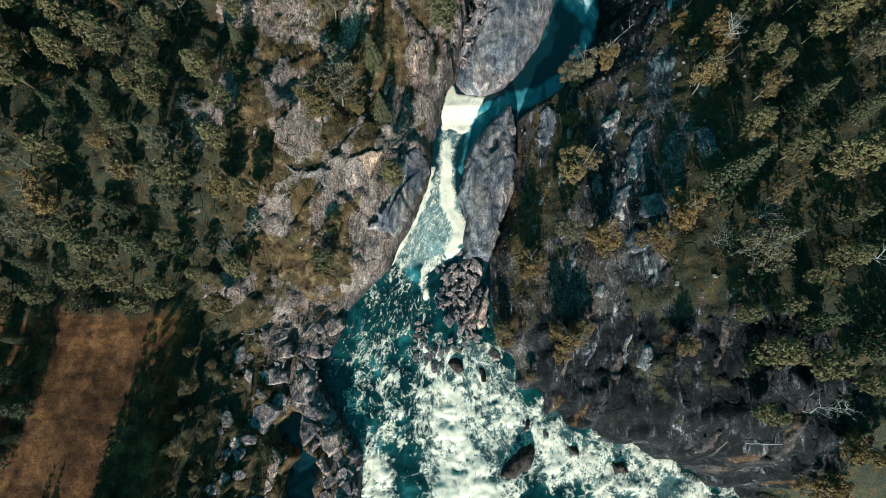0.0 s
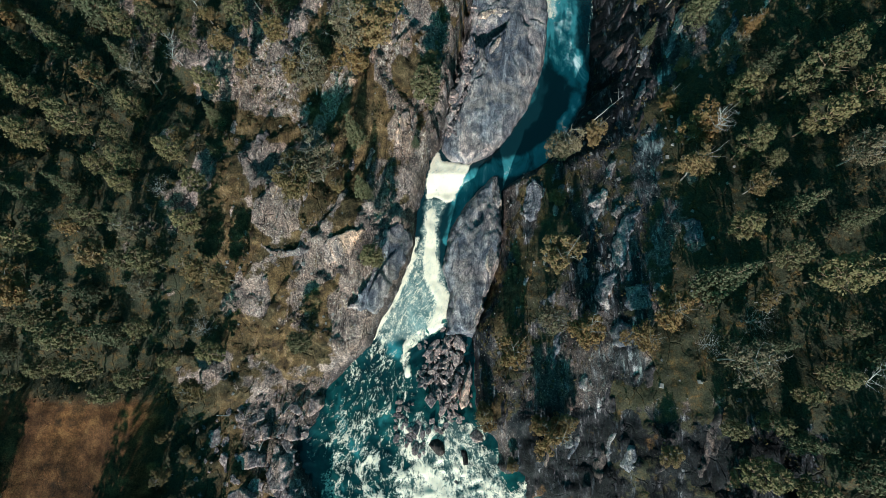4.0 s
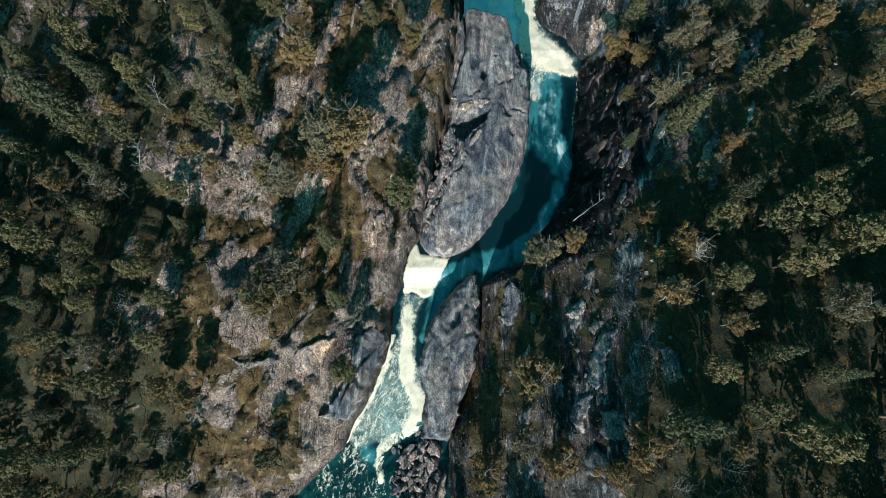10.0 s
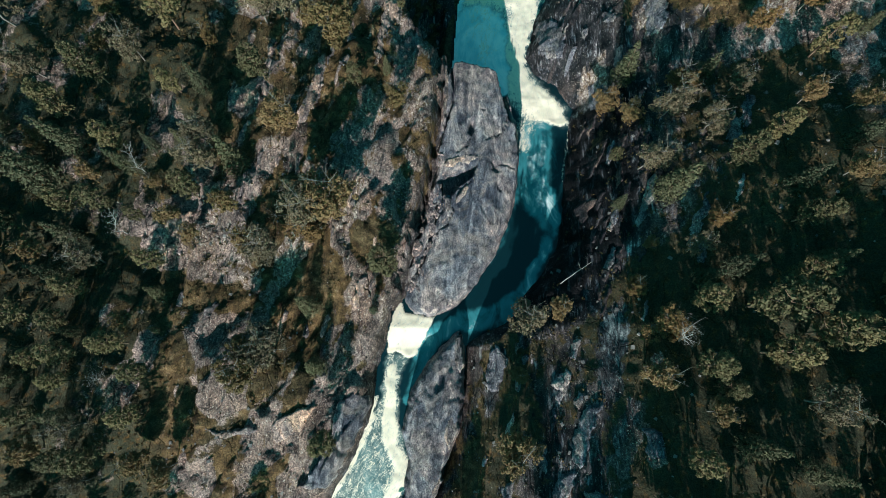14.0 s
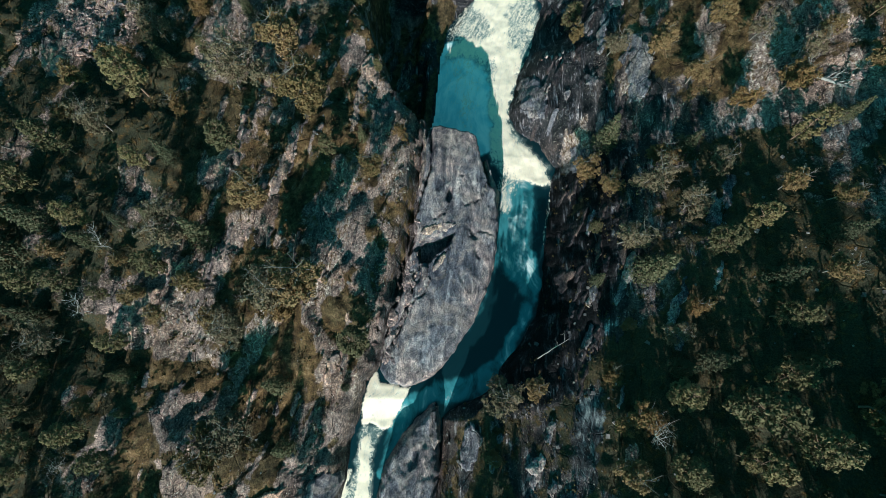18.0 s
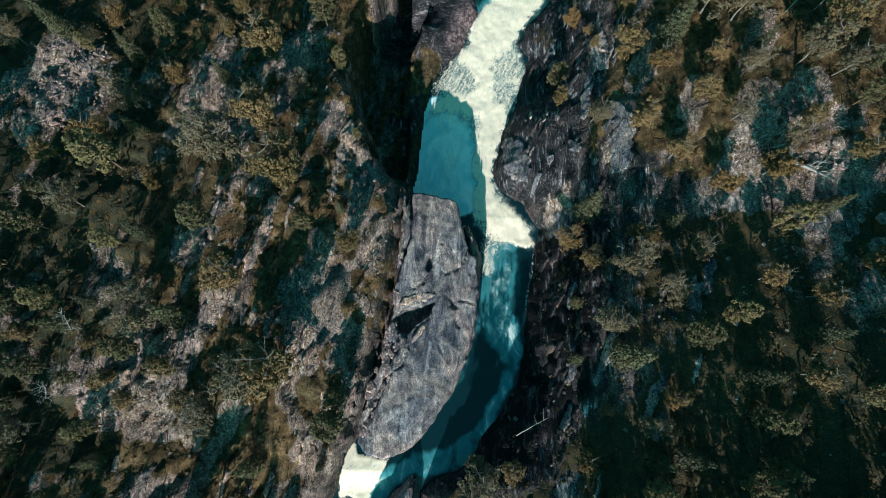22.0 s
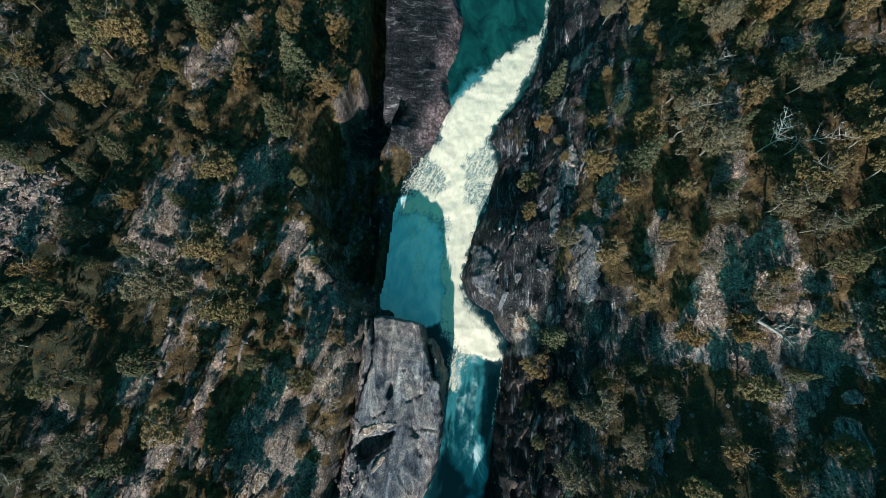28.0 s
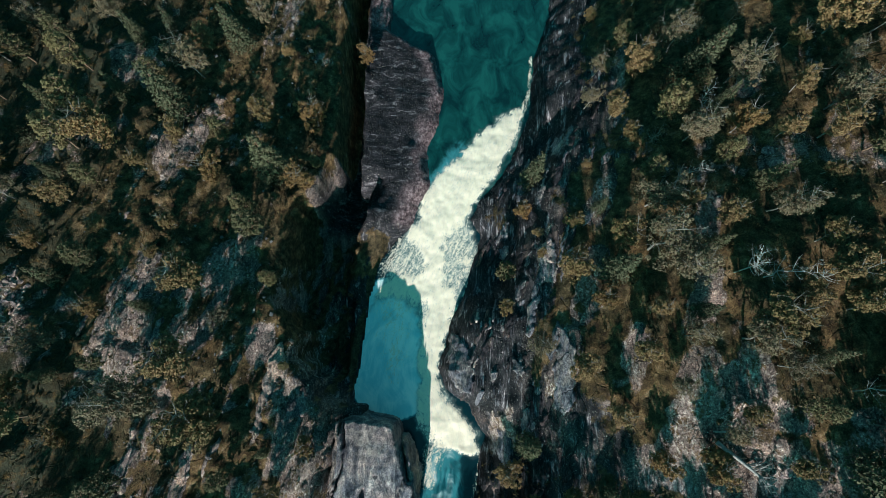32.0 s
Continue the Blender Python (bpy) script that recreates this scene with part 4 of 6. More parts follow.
WZ = water_level(WY) + 0.10 * foam * fbm(WX * 0.5, WY * 0.4, 3, 61) + 0.02 * fbm(across * 0.9, along * 0.4, 4, 65) + rapid * (0.26 * swell + 0.16 * fbm(across * 0.8, along * 0.5, 4, 65) + 0.05 * crest)
WZ = WZ + 0.08 * foam * smooth(0.3, 0.9, foam)
keep = ((WX > bank_left(WY) - np.where((WY > 73) & (WY < 107), 0.7 - 1.1 * smooth(91, 86, WY) * smooth(70, 77, WY), 3.4)) | (WY < -3) & (WX > -22)) & (WX < bank_right(WY) + 3.4)
keep = keep[:-1, :-1] & keep[1:, 1:] & keep[:-1, 1:] & keep[1:, :-1]
me = mesh_from("water", np.stack([WX, WY, WZ], -1).reshape(-1, 3), grid_faces(len(wx), len(wy), keep), M_WATER)
for key, val in (("foam", foam), ("milk", milk), ("green", green), ("across", across), ("along", along), ("churn", churn)):
    point_attr(me, key, val)
tagged(new("water", me), "turquoise mountain river with white falls and foaming rapids", "river", kind="structure")


# ---- rock masses standing in the river ----
def outcrop(name, outline, height, foot, edge, label, rough=0.25, step=0.2, seed=0, dents=(), mat_=None, cracks=(), holes=()):
    """A rock mass: height(x, y) on top, falling over `edge` metres to the level foot at its outline."""
    xs = [p[0] for p in outline]
    ys = [p[1] for p in outline]
    ax, ay = np.arange(min(xs) - 1, max(xs) + 1, step), np.arange(min(ys) - 1, max(ys) + 1, step)
    x, y = np.meshgrid(ax, ay)
    wx_, wy_ = x + 0.35 * fbm(x * 0.6, y * 0.6, 3, seed), y + 0.35 * fbm(x * 0.6, y * 0.6, 3, seed + 5)
    d = inside_distance(wx_, wy_, outline)
    u, v = strike(x, y)
    k = np.clip(d / edge, 0, 1)
    prof = np.sqrt(np.clip(1 - (1 - k) ** 2, 0, 1))
    top = height(x, y) + rough * (ridged(u * 0.7, v * 0.22, 3, seed + 9) - 0.5) + 0.12 * fbm(x * 1.8, y * 1.2, 3, seed + 12)
    for cx, cy, rx, ry, turn, deep in dents:
        ca, sa = math.cos(turn), math.sin(turn)
        px, py = (x - cx) * ca + (y - cy) * sa, -(x - cx) * sa + (y - cy) * ca
        q = np.hypot(px / rx, py / ry) + 0.25 * perlin(x * 1.1, y * 1.1, seed + 20)
        top = top - deep * smooth(1.15, 0.85, q)
    for hole, deep in holes:
        top = top - deep * smooth(-0.05, 0.3, inside_distance(x + 0.22 * fbm(x * 1.5, y * 1.5, 3, seed + 41), y + 0.22 * fbm(x * 1.5, y * 1.5, 3, seed + 43), hole))
    for pts, wide, deep in cracks:
        top = top - deep * stroke(x + 0.18 * fbm(x * 1.3, y * 1.3, 2, seed + 31), y + 0.18 * fbm(x * 1.3, y * 1.3, 2, seed + 35), [(a, b, wide) for a, b in pts], 0.6)
    z = np.where(d > 0, foot + (top - foot) * prof, foot + d * 3.0)
    keep = (d > -0.7)
    keep = keep[:-1, :-1] | keep[1:, 1:] | keep[:-1, 1:] | keep[1:, :-1]
    f = grid_faces(len(ax), len(ay), keep)
    used = np.unique(f)
    back = np.zeros(x.size, int)
    back[used] = np.arange(len(used))
    me = mesh_from(name, np.stack([x, y, z], -1).reshape(-1, 3)[used], back[f], mat_ or M_ROCK)
    return tagged(new(name, me), label, "rock")


WHALE = [(6.9, 69.8), (9, 70.0), (13.7, 69.4), (14.3, 67.2), (15.2, 66.4), (16.5, 62.8), (16.9, 58.5), (16.8, 55), (16.0, 50.5), (13.9, 45.2), (11.2, 41.0), (9.6, 38.6),
         (6.6, 36.6), (3.2, 36.6), (1.9, 38.4), (2.0, 41.4), (3.0, 45.4), (4.5, 50), (5.4, 56), (5.8, 60.5), (6.1, 65.5), (6.5, 68.6)]
PIT = [(5.7, 53.6), (7.1, 54.9), (9.0, 55.3), (10.8, 56.1), (10.6, 54.6), (9.2, 53.4), (8.3, 52.7), (7.9, 51.8), (6.5, 51.9), (6.2, 52.8)]


def whale_top(x, y):
    z = np.interp(y, [36, 40, 46, 52, 56, 62, 66, 71], [-2.6, -1.8, -1.0, 0.0, 1.2, 2.2, 3.0, 3.6])
    mid = np.interp(y, [36, 50, 71], [6, 10, 10])
    return z - 0.020 * (x - mid) ** 2 - 0.12 * (x - mid)


outcrop("rock_hump", WHALE, whale_top, -4.6, 0.7, "long smooth grey whaleback rock beside the turquoise pool", 0.22, 0.18, 70,
        [(10.05, 60.7, 0.34, 1.1, -0.12, 0.9), (13.3, 55.8, 0.35, 0.8, 0.6, 0.35), (13.9, 53.4, 0.3, 0.7, 0.4, 0.3), (12.4, 50, 0.6, 1.6, 0.5, 0.2)], M_HUMP,
        [([(7.2, 70), (7.6, 66), (7.3, 63.4), (6.2, 59.8)], 0.16, 1.4), ([(13.8, 69.6), (14.0, 67.6), (14.9, 64.6), (15.6, 62.6)], 0.30, 3.4),
         ([(15.2, 63.4), (14.2, 60.4), (12.2, 59.4)], 0.06, 0.35), ([(7.5, 51.8), (7.9, 49.8), (7.2, 48.0), (5.2, 46.4)], 0.08, 0.5), ([(6.4, 52.0), (6.7, 50.0), (5.0, 47.8)], 0.09, 0.5),
         ([(8.4, 52.6), (9.4, 52.9), (10.2, 53.8)], 0.07, 0.4), ([(10.2, 61.8), (10.9, 63.0), (12.6, 63.4)], 0.05, 0.25), ([(10.1, 59.6), (9.6, 58.2), (8.2, 57.4)], 0.06, 0.3), ([(12.8, 55.4), (13.9, 56.2), (16.2, 56.0)], 0.07, 0.3),
         ([(5.9, 50.6), (4.9, 45.3), (2.9, 40.2)], 0.20, 0.9)], [(PIT, 2.6)])
HUMP = bpy.data.objects["rock_hump"]
for name, outline, top_, tag in (
        ("slab", [(14.5, 66.6), (15.1, 66.2), (16.3, 63.0), (16.3, 60.8), (15.4, 62.2)], 0.7, "dark wedge of rock split from the hump"),
        ("slab", [(6.0, 69.2), (6.9, 69.6), (7.3, 66), (6.9, 63.2), (6.0, 60.4), (5.9, 62), (6.1, 65.6)], 2.7, "narrow upright sliver of rock"),
        ("slab", [(6.1, 55.3), (7.1, 56.6), (9.5, 57.2), (11.7, 56.7), (10.7, 56.2), (9.0, 55.5), (7.1, 55.1)], 1.75, "pale curved lip of rock above the pit"),
        ("slab", [(8.0, 51.5), (8.5, 52.4), (10.0, 53.4), (9.8, 52.2), (8.3, 50.6)], 1.05, "flat pale slab beside the pit"),
        ("slab", [(6.6, 51.7), (7.6, 51.5), (7.7, 49.8), (7.1, 49.2)], 0.85, "flat pale slab beside the pit")):
    ob = outcrop(name, outline, lambda x, y, h=top_: h + 0.05 * (y - 60) - 0.08 * (x - 8), -1.0, 0.3, tag, 0.08, 0.14, 96 + int(outline[0][0]), (), M_PALE)
    ob.parent = HUMP
    del ob["category"]
ISLAND = [(9.3, 34.8), (9.9, 30), (10.0, 26), (9.0, 21.5), (7.2, 17), (6.0, 13.4), (2.6, 13.8), (3.0, 18.6), (2.0, 22.6), (2.9, 27.4), (5.6, 31.6), (8.2, 34.4)]
outcrop("rock_island", ISLAND, lambda x, y: np.interp(y, [12, 18, 26, 34], [-5.2, -3.6, -2.6, -2.8]) + 0.1 * (x - 6), -6.4, 1.0,
        "cracked pale grey rock slab standing in the river", 0.34, 0.16, 90, [(6.8, 28.5, 0.5, 1.4, -0.3, 0.4)], M_HUMP)

for outline, top_, tag in (([(6.2, 14.2), (7.4, 17.0), (6.4, 18.6), (5.2, 16.0), (5.0, 14.0)], -4.3, "split slab at the foot of the rock"), ([(8.3, 33.8), (9.3, 34.2), (9.7, 30.4), (9.0, 29.0), (8.2, 31.0)], -2.3, "raised slab along the rock's edge"),
                           ([(3.2, 26.6), (4.2, 28.6), (5.2, 28.0), (4.4, 24.6), (3.4, 23.4)], -2.7, "flat slab above the chute"), ([(7.4, 24.8), (9.0, 26.0), (9.2, 22.6), (8.0, 20.4), (7.2, 21.8)], -2.6, "tilted slab with a sharp edge")):
    ob = outcrop("slab", outline, lambda x, y, h=top_: h + 0.03 * (x - 6), top_ - 1.6, 0.3, tag, 0.1, 0.14, 130 + int(outline[0][1]), (), M_ROCK)
    ob.parent = bpy.data.objects["rock_island"]
    del ob["category"]


# ---- slabs lying on the slopes ----
def plate(outline, thick, mat_, label, seed=0, wobble=0.5, step=0.17):
    """A flat slab that lies on the slope, standing `thick` metres proud of it, with a broken edge."""
    xs, ys = [p[0] for p in outline], [p[1] for p in outline]
    ax, ay = np.arange(min(xs) - 0.8, max(xs) + 0.8, step), np.arange(min(ys) - 0.8, max(ys) + 0.8, step)
    x, y = np.meshgrid(ax, ay)
    d = inside_distance(x + wobble * fbm(x * 0.9, y * 0.7, 4, seed), y + wobble * fbm(x * 0.9, y * 0.7, 4, seed + 5), outline)
    g = ground_height(x, y)
    a = np.stack([x[d > 0], y[d > 0], np.ones((d > 0).sum())], 1)
    fit, *_ = np.linalg.lstsq(a, g[d > 0], rcond=None)
    flat = fit[0] * x + fit[1] * y + fit[2]
    u, v = strike(x, y)
    rough = 0.10 * (ridged(u * 0.9, v * 0.2, 3, seed + 9) - 0.5) + 0.10 * smooth(-0.03, 0.03, fbm(u * 0.5, v * 0.25, 3, seed + 13)) + 0.04 * fbm(x * 2.2, y * 1.6, 2, seed + 17)
    top = np.maximum(0.65 * flat + 0.35 * g, g - 0.12) + rough + thick
    k = smooth(-0.12, 0.22, d)
    z = (g - 0.35) * (1 - k) + top * k
    keep = d > -0.35
    keep = keep[:-1, :-1] & keep[1:, 1:] & keep[:-1, 1:] & keep[1:, :-1]
    f = grid_faces(len(ax), len(ay), keep)
    used = np.unique(f)
    back = np.zeros(x.size, int)
    back[used] = np.arange(len(used))
    me = mesh_from("rock_slab", np.stack([x, y, z], -1).reshape(-1, 3)[used], back[f], mat_)
    return tagged(new("rock_slab", me), label, "rock", "slabs on the slopes")


BLUE_SLABS = [[(23.8, 27.5), (23.1, 24.2), (22.1, 21.5), (21.3, 20.1), (20.6, 21.3), (21.0, 23.6), (22.1, 25.9)], [(21.4, 19.9), (20.7, 18.0), (19.9, 15.8), (19.0, 16.8), (18.9, 18.1), (19.8, 19.7)],
              [(20.2, 27.6), (21.0, 29.9), (19.9, 29.8), (19.4, 28.5)], [(20.3, 26.8), (19.5, 24.0), (18.7, 22.2), (19.4, 25.5)], [(13.2, 33.2), (14.8, 31.5), (14.1, 28.5), (13.0, 27.2), (12.3, 28.3), (12.6, 31.4)],
              [(21.8, 18.3), (23.5, 18.2), (23.9, 15.9), (22.4, 15.3), (21.2, 16.1)], [(27.0, 24.9), (28.6, 24.4), (28.5, 22.3), (27.2, 22.1)], [(20.1, 14.1), (21.0, 15.0), (21.9, 13.4), (21.6, 11.6), (19.9, 11.8)]]
WALL_SLABS = [[(32.9, 82.6), (34.4, 79.5), (34.7, 76.8), (34.0, 72.7), (33.0, 71.2), (32.4, 72.5), (32.3, 77.1)], [(19.9, 81.3), (22.0, 79.6), (23.3, 76.1), (23.1, 72.9), (21.4, 73.2), (19.8, 75.8)],
              [(27.8, 78.0), (29.3, 77.0), (28.9, 75.4), (27.6, 76.1)], [(26.7, 69.0), (27.8, 68.8), (28.3, 65.1), (27.1, 64.2)], [(31.1, 92.2), (33.0, 91.7), (33.0, 87.4), (30.9, 87.0)]]
WARM_SLABS = [[(-0.2, 78.4), (0.1, 76.0), (-1.1, 71.1), (-2.0, 66.5), (-2.6, 66.8), (-2.2, 72.8), (-1.6, 77.5)], [(2.2, 72.0), (3.2, 70.2), (2.1, 69.4), (0.7, 66.8), (0.0, 67.8), (0.7, 71.4)],
              [(-14.1, 66.0), (-14.8, 63.1), (-17.4, 59.2), (-18.9, 57.9), (-19.0, 60.6), (-16.9, 63.6), (-15.0, 66.3)], [(-9.3, 66.7), (-8.1, 67.4), (-8.6, 63.0), (-9.9, 59.1), (-10.6, 57.3), (-11.2, 58.4), (-10.0, 62.5)],
              [(-38.8, 76.4), (-36.6, 73.4), (-36.4, 71.3), (-38.3, 70.4), (-39.6, 73.3)], [(-12.1, 23.2), (-10.1, 24.9), (-6.9, 25.7), (-9.0, 22.7), (-11.6, 21.3)], [(-19.2, 23.1), (-17.2, 22.7), (-13.6, 23.3), (-13.1, 22.8), (-15.6, 22.0), (-17.7, 22.0)],
              [(-26.9, 45.1), (-21.6, 46.9), (-23.0, 42.1), (-25.3, 39.7), (-27.8, 41.9)]]
SMOOTH_SLABS = [[(-1.8, 25.8), (-2.6, 23.1), (-4.3, 19.6), (-6.0, 16.1), (-9.1, 16.5), (-6.9, 19.3), (-5.8, 22.1), (-5.3, 25.5), (-2.9, 27.2)]]
for rows_, thick, mat_, tag in ((BLUE_SLABS, 0.30, M_SLATE, "bluish grey slab on the dark eastern slope"), (WALL_SLABS, 0.30, M_SLATE, "pale grey slab on the dark gorge wall"),
                                (WARM_SLABS, 0.22, M_LEDGE, "pale lichen-flecked ledge on the western slope"), (SMOOTH_SLABS, 0.25, M_HUMP, "smooth grey flank of rock above the chute")):
    for k, outline in enumerate(rows_):
        plate(outline, thick, mat_, tag, 210 + 7 * k)

ledge_pick = random.Random(23)


def ledges(count, x_range, y_range, test, mat_, thick, label, seed):
    """Long narrow slabs along the rock's grain, where test(x, y) allows."""
    made = 0
    while made < count:
        x, y = ledge_pick.uniform(*x_range), ledge_pick.uniform(*y_range)
        if not test(x, y):
            continue
        a = radians(90 - ledge_pick.uniform(8, 20))
        half, wide = ledge_pick.uniform(0.8, 2.6), ledge_pick.uniform(0.22, 0.55)
        ca, sa = math.cos(a), math.sin(a)
        outline = [(x + ca * p * half - sa * q * wide, y + sa * p * half + ca * q * wide) for p, q in ((-1, -0.5), (-0.2, -1), (0.8, -0.9), (1, 0.2), (0.3, 1), (-0.7, 0.8))]
        plate(outline, thick, mat_, label, seed + made, 0.35, 0.15)
        made += 1


ledges(46, (18, 46), (68, 112), lambda x, y: 0.8 < x - float(bank_right(y)) < 13, M_SLATE, 0.16, "narrow grey ledge on the dark gorge wall", 400)
ledges(34, (12, 42), (-4, 60), lambda x, y: 3 < x - float(bank_right(y)) < 17, M_SLATE, 0.16, "narrow grey ledge on the dark eastern slope", 500)
ledges(30, (8, 42), (-12, 9), lambda x, y: 1.0 < x - float(bank_right(y)) < 22, M_DARKSLATE, 0.07, "dark streaked ledge on the wet southern rock", 800)
ledges(34, (20, 36), (36, 68), lambda x, y: 0.8 < x - float(bank_right(y)) < 9, M_DARKSLATE, 0.14, "dark streaked ledge above the pool", 900)
ledges(50, (18, 46), (70, 116), lambda x, y: 0.8 < x - float(bank_right(y)) < 12, M_DARKSLATE, 0.12, "dark streaked ledge on the gorge wall", 960)
ledges(60, (-28, 3), (26, 96), lambda x, y: 0.8 < float(edge_left(y)) - x < 26, M_LEDGE, 0.16, "narrow lichen-flecked ledge on the western slope", 600)


# ---- trees ----
def tube(verts, faces, pts, radii, sides=6):
    """A tapered tube along pts, added to the lists."""
    base = len(verts)
    pts = [Vector(p) for p in pts]
    for k, p in enumerate(pts):
        d = (pts[min(k + 1, len(pts) - 1)] - pts[max(k - 1, 0)]).normalized()
        side = d.cross(Vector((0.31, 0.17, 0.93)))
        side = side.normalized() if side.length > 1e-4 else Vector((1, 0, 0))
        up = d.cross(side)
        for s in range(sides):
            a = 2 * math.pi * s / sides
            verts.append(p + (side * math.cos(a) + up * math.sin(a)) * radii[k])
    for k in range(len(pts) - 1):
        for s in range(sides):
            a, b = base + k * sides + s, base + k * sides + (s + 1) % sides
            faces.append((a, b, b + sides, a + sides))


def leaf_cards(r, centres, radii, count, size, flat=0.0, lift=0.4):
    """Many small leaf blades round the centres: arrays of verts and faces."""
    n = len(centres) * count
    c = np.repeat(np.asarray(centres, float), count, 0)
    rad = np.repeat(np.asarray(radii, float), count)[:, None]
    p = r.normal(size=(n, 3))
    p /= np.linalg.norm(p, axis=1)[:, None]
    p *= r.uniform(0.35, 1.0, (n, 1)) ** 0.5
    p[:, 2] *= 1 - flat
    nrm = p * 0.9 + r.normal(size=(n, 3)) * 0.55
    nrm[:, 2] += lift
    nrm /= np.linalg.norm(nrm, axis=1)[:, None]
    t = np.cross(nrm, r.normal(size=(n, 3)))
    t /= np.linalg.norm(t, axis=1)[:, None] + 1e-6
    b = np.cross(nrm, t)
    s = size * r.uniform(0.6, 1.3, (n, 1))
    o = c + p * rad
    v = np.stack([o - t * s, o + b * s * 0.55, o + t * s, o - b * s * 0.55], 1).reshape(-1, 3)
    return v, np.arange(n * 4).reshape(-1, 4)


def part(name, me, parent, label=""):
    ob = new(name, me)
    ob.parent = parent
    return tagged(ob, label)


def tree_thing(name, label, category, group, trunk, crown=None, crown_name="crown"):
    root = tagged(new(name), label, category, group)
    for k, me in enumerate(trunk):
        part("branch" if k else "trunk", me, root)
    if crown is not None:
        part(crown_name, crown, root)
    return root


def skeleton(r, h, bark, limbs, start, spread, rise, twigs=0, lean=0.25, thick=0.016):
    """A bent trunk and its branches, each a mesh of its own."""
    v, f = [], []
    bend = [Vector((r.uniform(-lean, lean) * k, r.uniform(-lean, lean) * k, h * k / 5.0)) for k in range(6)]
    tube(v, f, bend, [h * thick * (1 - 0.16 * k) for k in range(6)], 7)
    made = [(v, f)]
    for k in range(limbs):
        v, f = [], []
        q = start + (0.96 - start) * (k + r.uniform(0, 0.8)) / limbs
        i = min(int(q * 5), 4)
        p = bend[i].lerp(bend[i + 1], q * 5 - i)
        a = k * 2.4 + r.uniform(-0.5, 0.5)
        ln = spread * (1.1 - 0.65 * q) * r.uniform(0.7, 1.2)
        d = Vector((math.cos(a), math.sin(a), rise + r.uniform(-0.2, 0.3)))
        m1 = p + d * ln * 0.5
        m2 = p + d * ln + Vector((0, 0, ln * 0.15))
        tube(v, f, [p, m1, m2], [h * thick * 0.42, h * thick * 0.26, h * thick * 0.08], 5)
        for s in range(twigs):
            ring = 10 if s % 3 else 5
            o = m2 if s % 3 else m1
            base = len(v)
            e = o + Vector((r.uniform(-1, 1), r.uniform(-1, 1), r.uniform(-0.2, 0.9))) * ln * (0.38 if s % 3 else 0.6)
            tube(v, f, [o, o.lerp(e, 0.5) + Vector((0, 0, 0.05 * ln)), e], [h * thick * 0.14, h * thick * 0.09, h * thick * 0.03], 3)
            f.append((ring + s % 5, ring + (s + 1) % 5, base + 1, base))
        made.append((v, f))
    return [mesh_from("branch" if k else "trunk", v, f, bark) for k, (v, f) in enumerate(made)]


def skeleton_mesh(r, h, bark, limbs, start, spread, rise, twigs=0, lean=0.25, thick=0.016):
    """The same as one mesh, for trees whose branches are hidden in the crown."""
    v, f = [], []
    for me in skeleton(r, h, bark, limbs, start, spread, rise, twigs, lean, thick):
        n = len(v)
        v += [tuple(p.co) for p in me.vertices]
        f += [tuple(n + q for q in p.vertices) for p in me.polygons]
        if n:
            ring = 7 * min(range(6), key=lambda k: (Vector(v[7 * k]) - Vector(v[n])).length)
            f.append((ring, ring + 1, n + 1, n))
        bpy.data.meshes.remove(me)
    return [mesh_from("trunk", v, f, bark)]


def broadleaf(seed, mat_, name, label, group, clumps=170, count=46, size=0.135, thin=False):
    r = np.random.RandomState(seed)
    h, rad = 8.0, 3.0
    cs, rs = [], []
    lobes = [(r.uniform(-1.5, 1.5), r.uniform(-1.5, 1.5), r.uniform(0.36, 0.84) * h, r.uniform(0.8, 1.7)) for _ in range(9)]
    for k in range(clumps):
        lx, ly, lz, lr = lobes[k % 9]
        d = r.normal(size=3)
        d /= np.linalg.norm(d)
        d[2] *= 1.15
        p = np.array([lx, ly, lz]) + d * lr * r.uniform(0.45, 1.05)
        over = math.hypot(p[0], p[1]) / rad
        if over > 1:
            p[:2] /= over
        cs.append(p)
        rs.append(r.uniform(0.24, 0.50))
    v, f = leaf_cards(r, cs, rs, count, size)
    crown = mesh_from("crown", v, f, mat_, True)
    trunk = skeleton(r, h, M_WHITEBARK, 12, 0.28, 2.4, 0.75, 10) if thin else skeleton_mesh(r, h, M_WHITEBARK, 16, 0.28, 2.4, 0.75, 2)
    return tree_thing(name, label, "tree", group, trunk, crown)


def pine(seed):
    r = np.random.RandomState(seed)
    h = 8.0
    cs, rs = [], []
    for k in range(120):
        q = r.uniform(0.24, 1.0)
        reach = 2.7 * (1.15 - q) ** 0.6 * (0.5 + 0.5 * smooth(0.36, 0.6, q))
        a = r.uniform(0, 6.28)
        d = reach * r.uniform(0.45, 1.0)
        cs.append((math.cos(a) * d, math.sin(a) * d, q * h + 0.1 * d))
        rs.append(r.uniform(0.22, 0.48))
    v, f = leaf_cards(r, cs, rs, 32, 0.145, 0.35, 0.7)
    return tree_thing("pine", "tall dull green pine on the rocky slope", "tree", "pines on the slopes",
                      skeleton_mesh(r, h, M_BARK, 18, 0.35, 2.0, 0.35, 1, 0.12), mesh_from("crown", v, f, M_PINE, True))


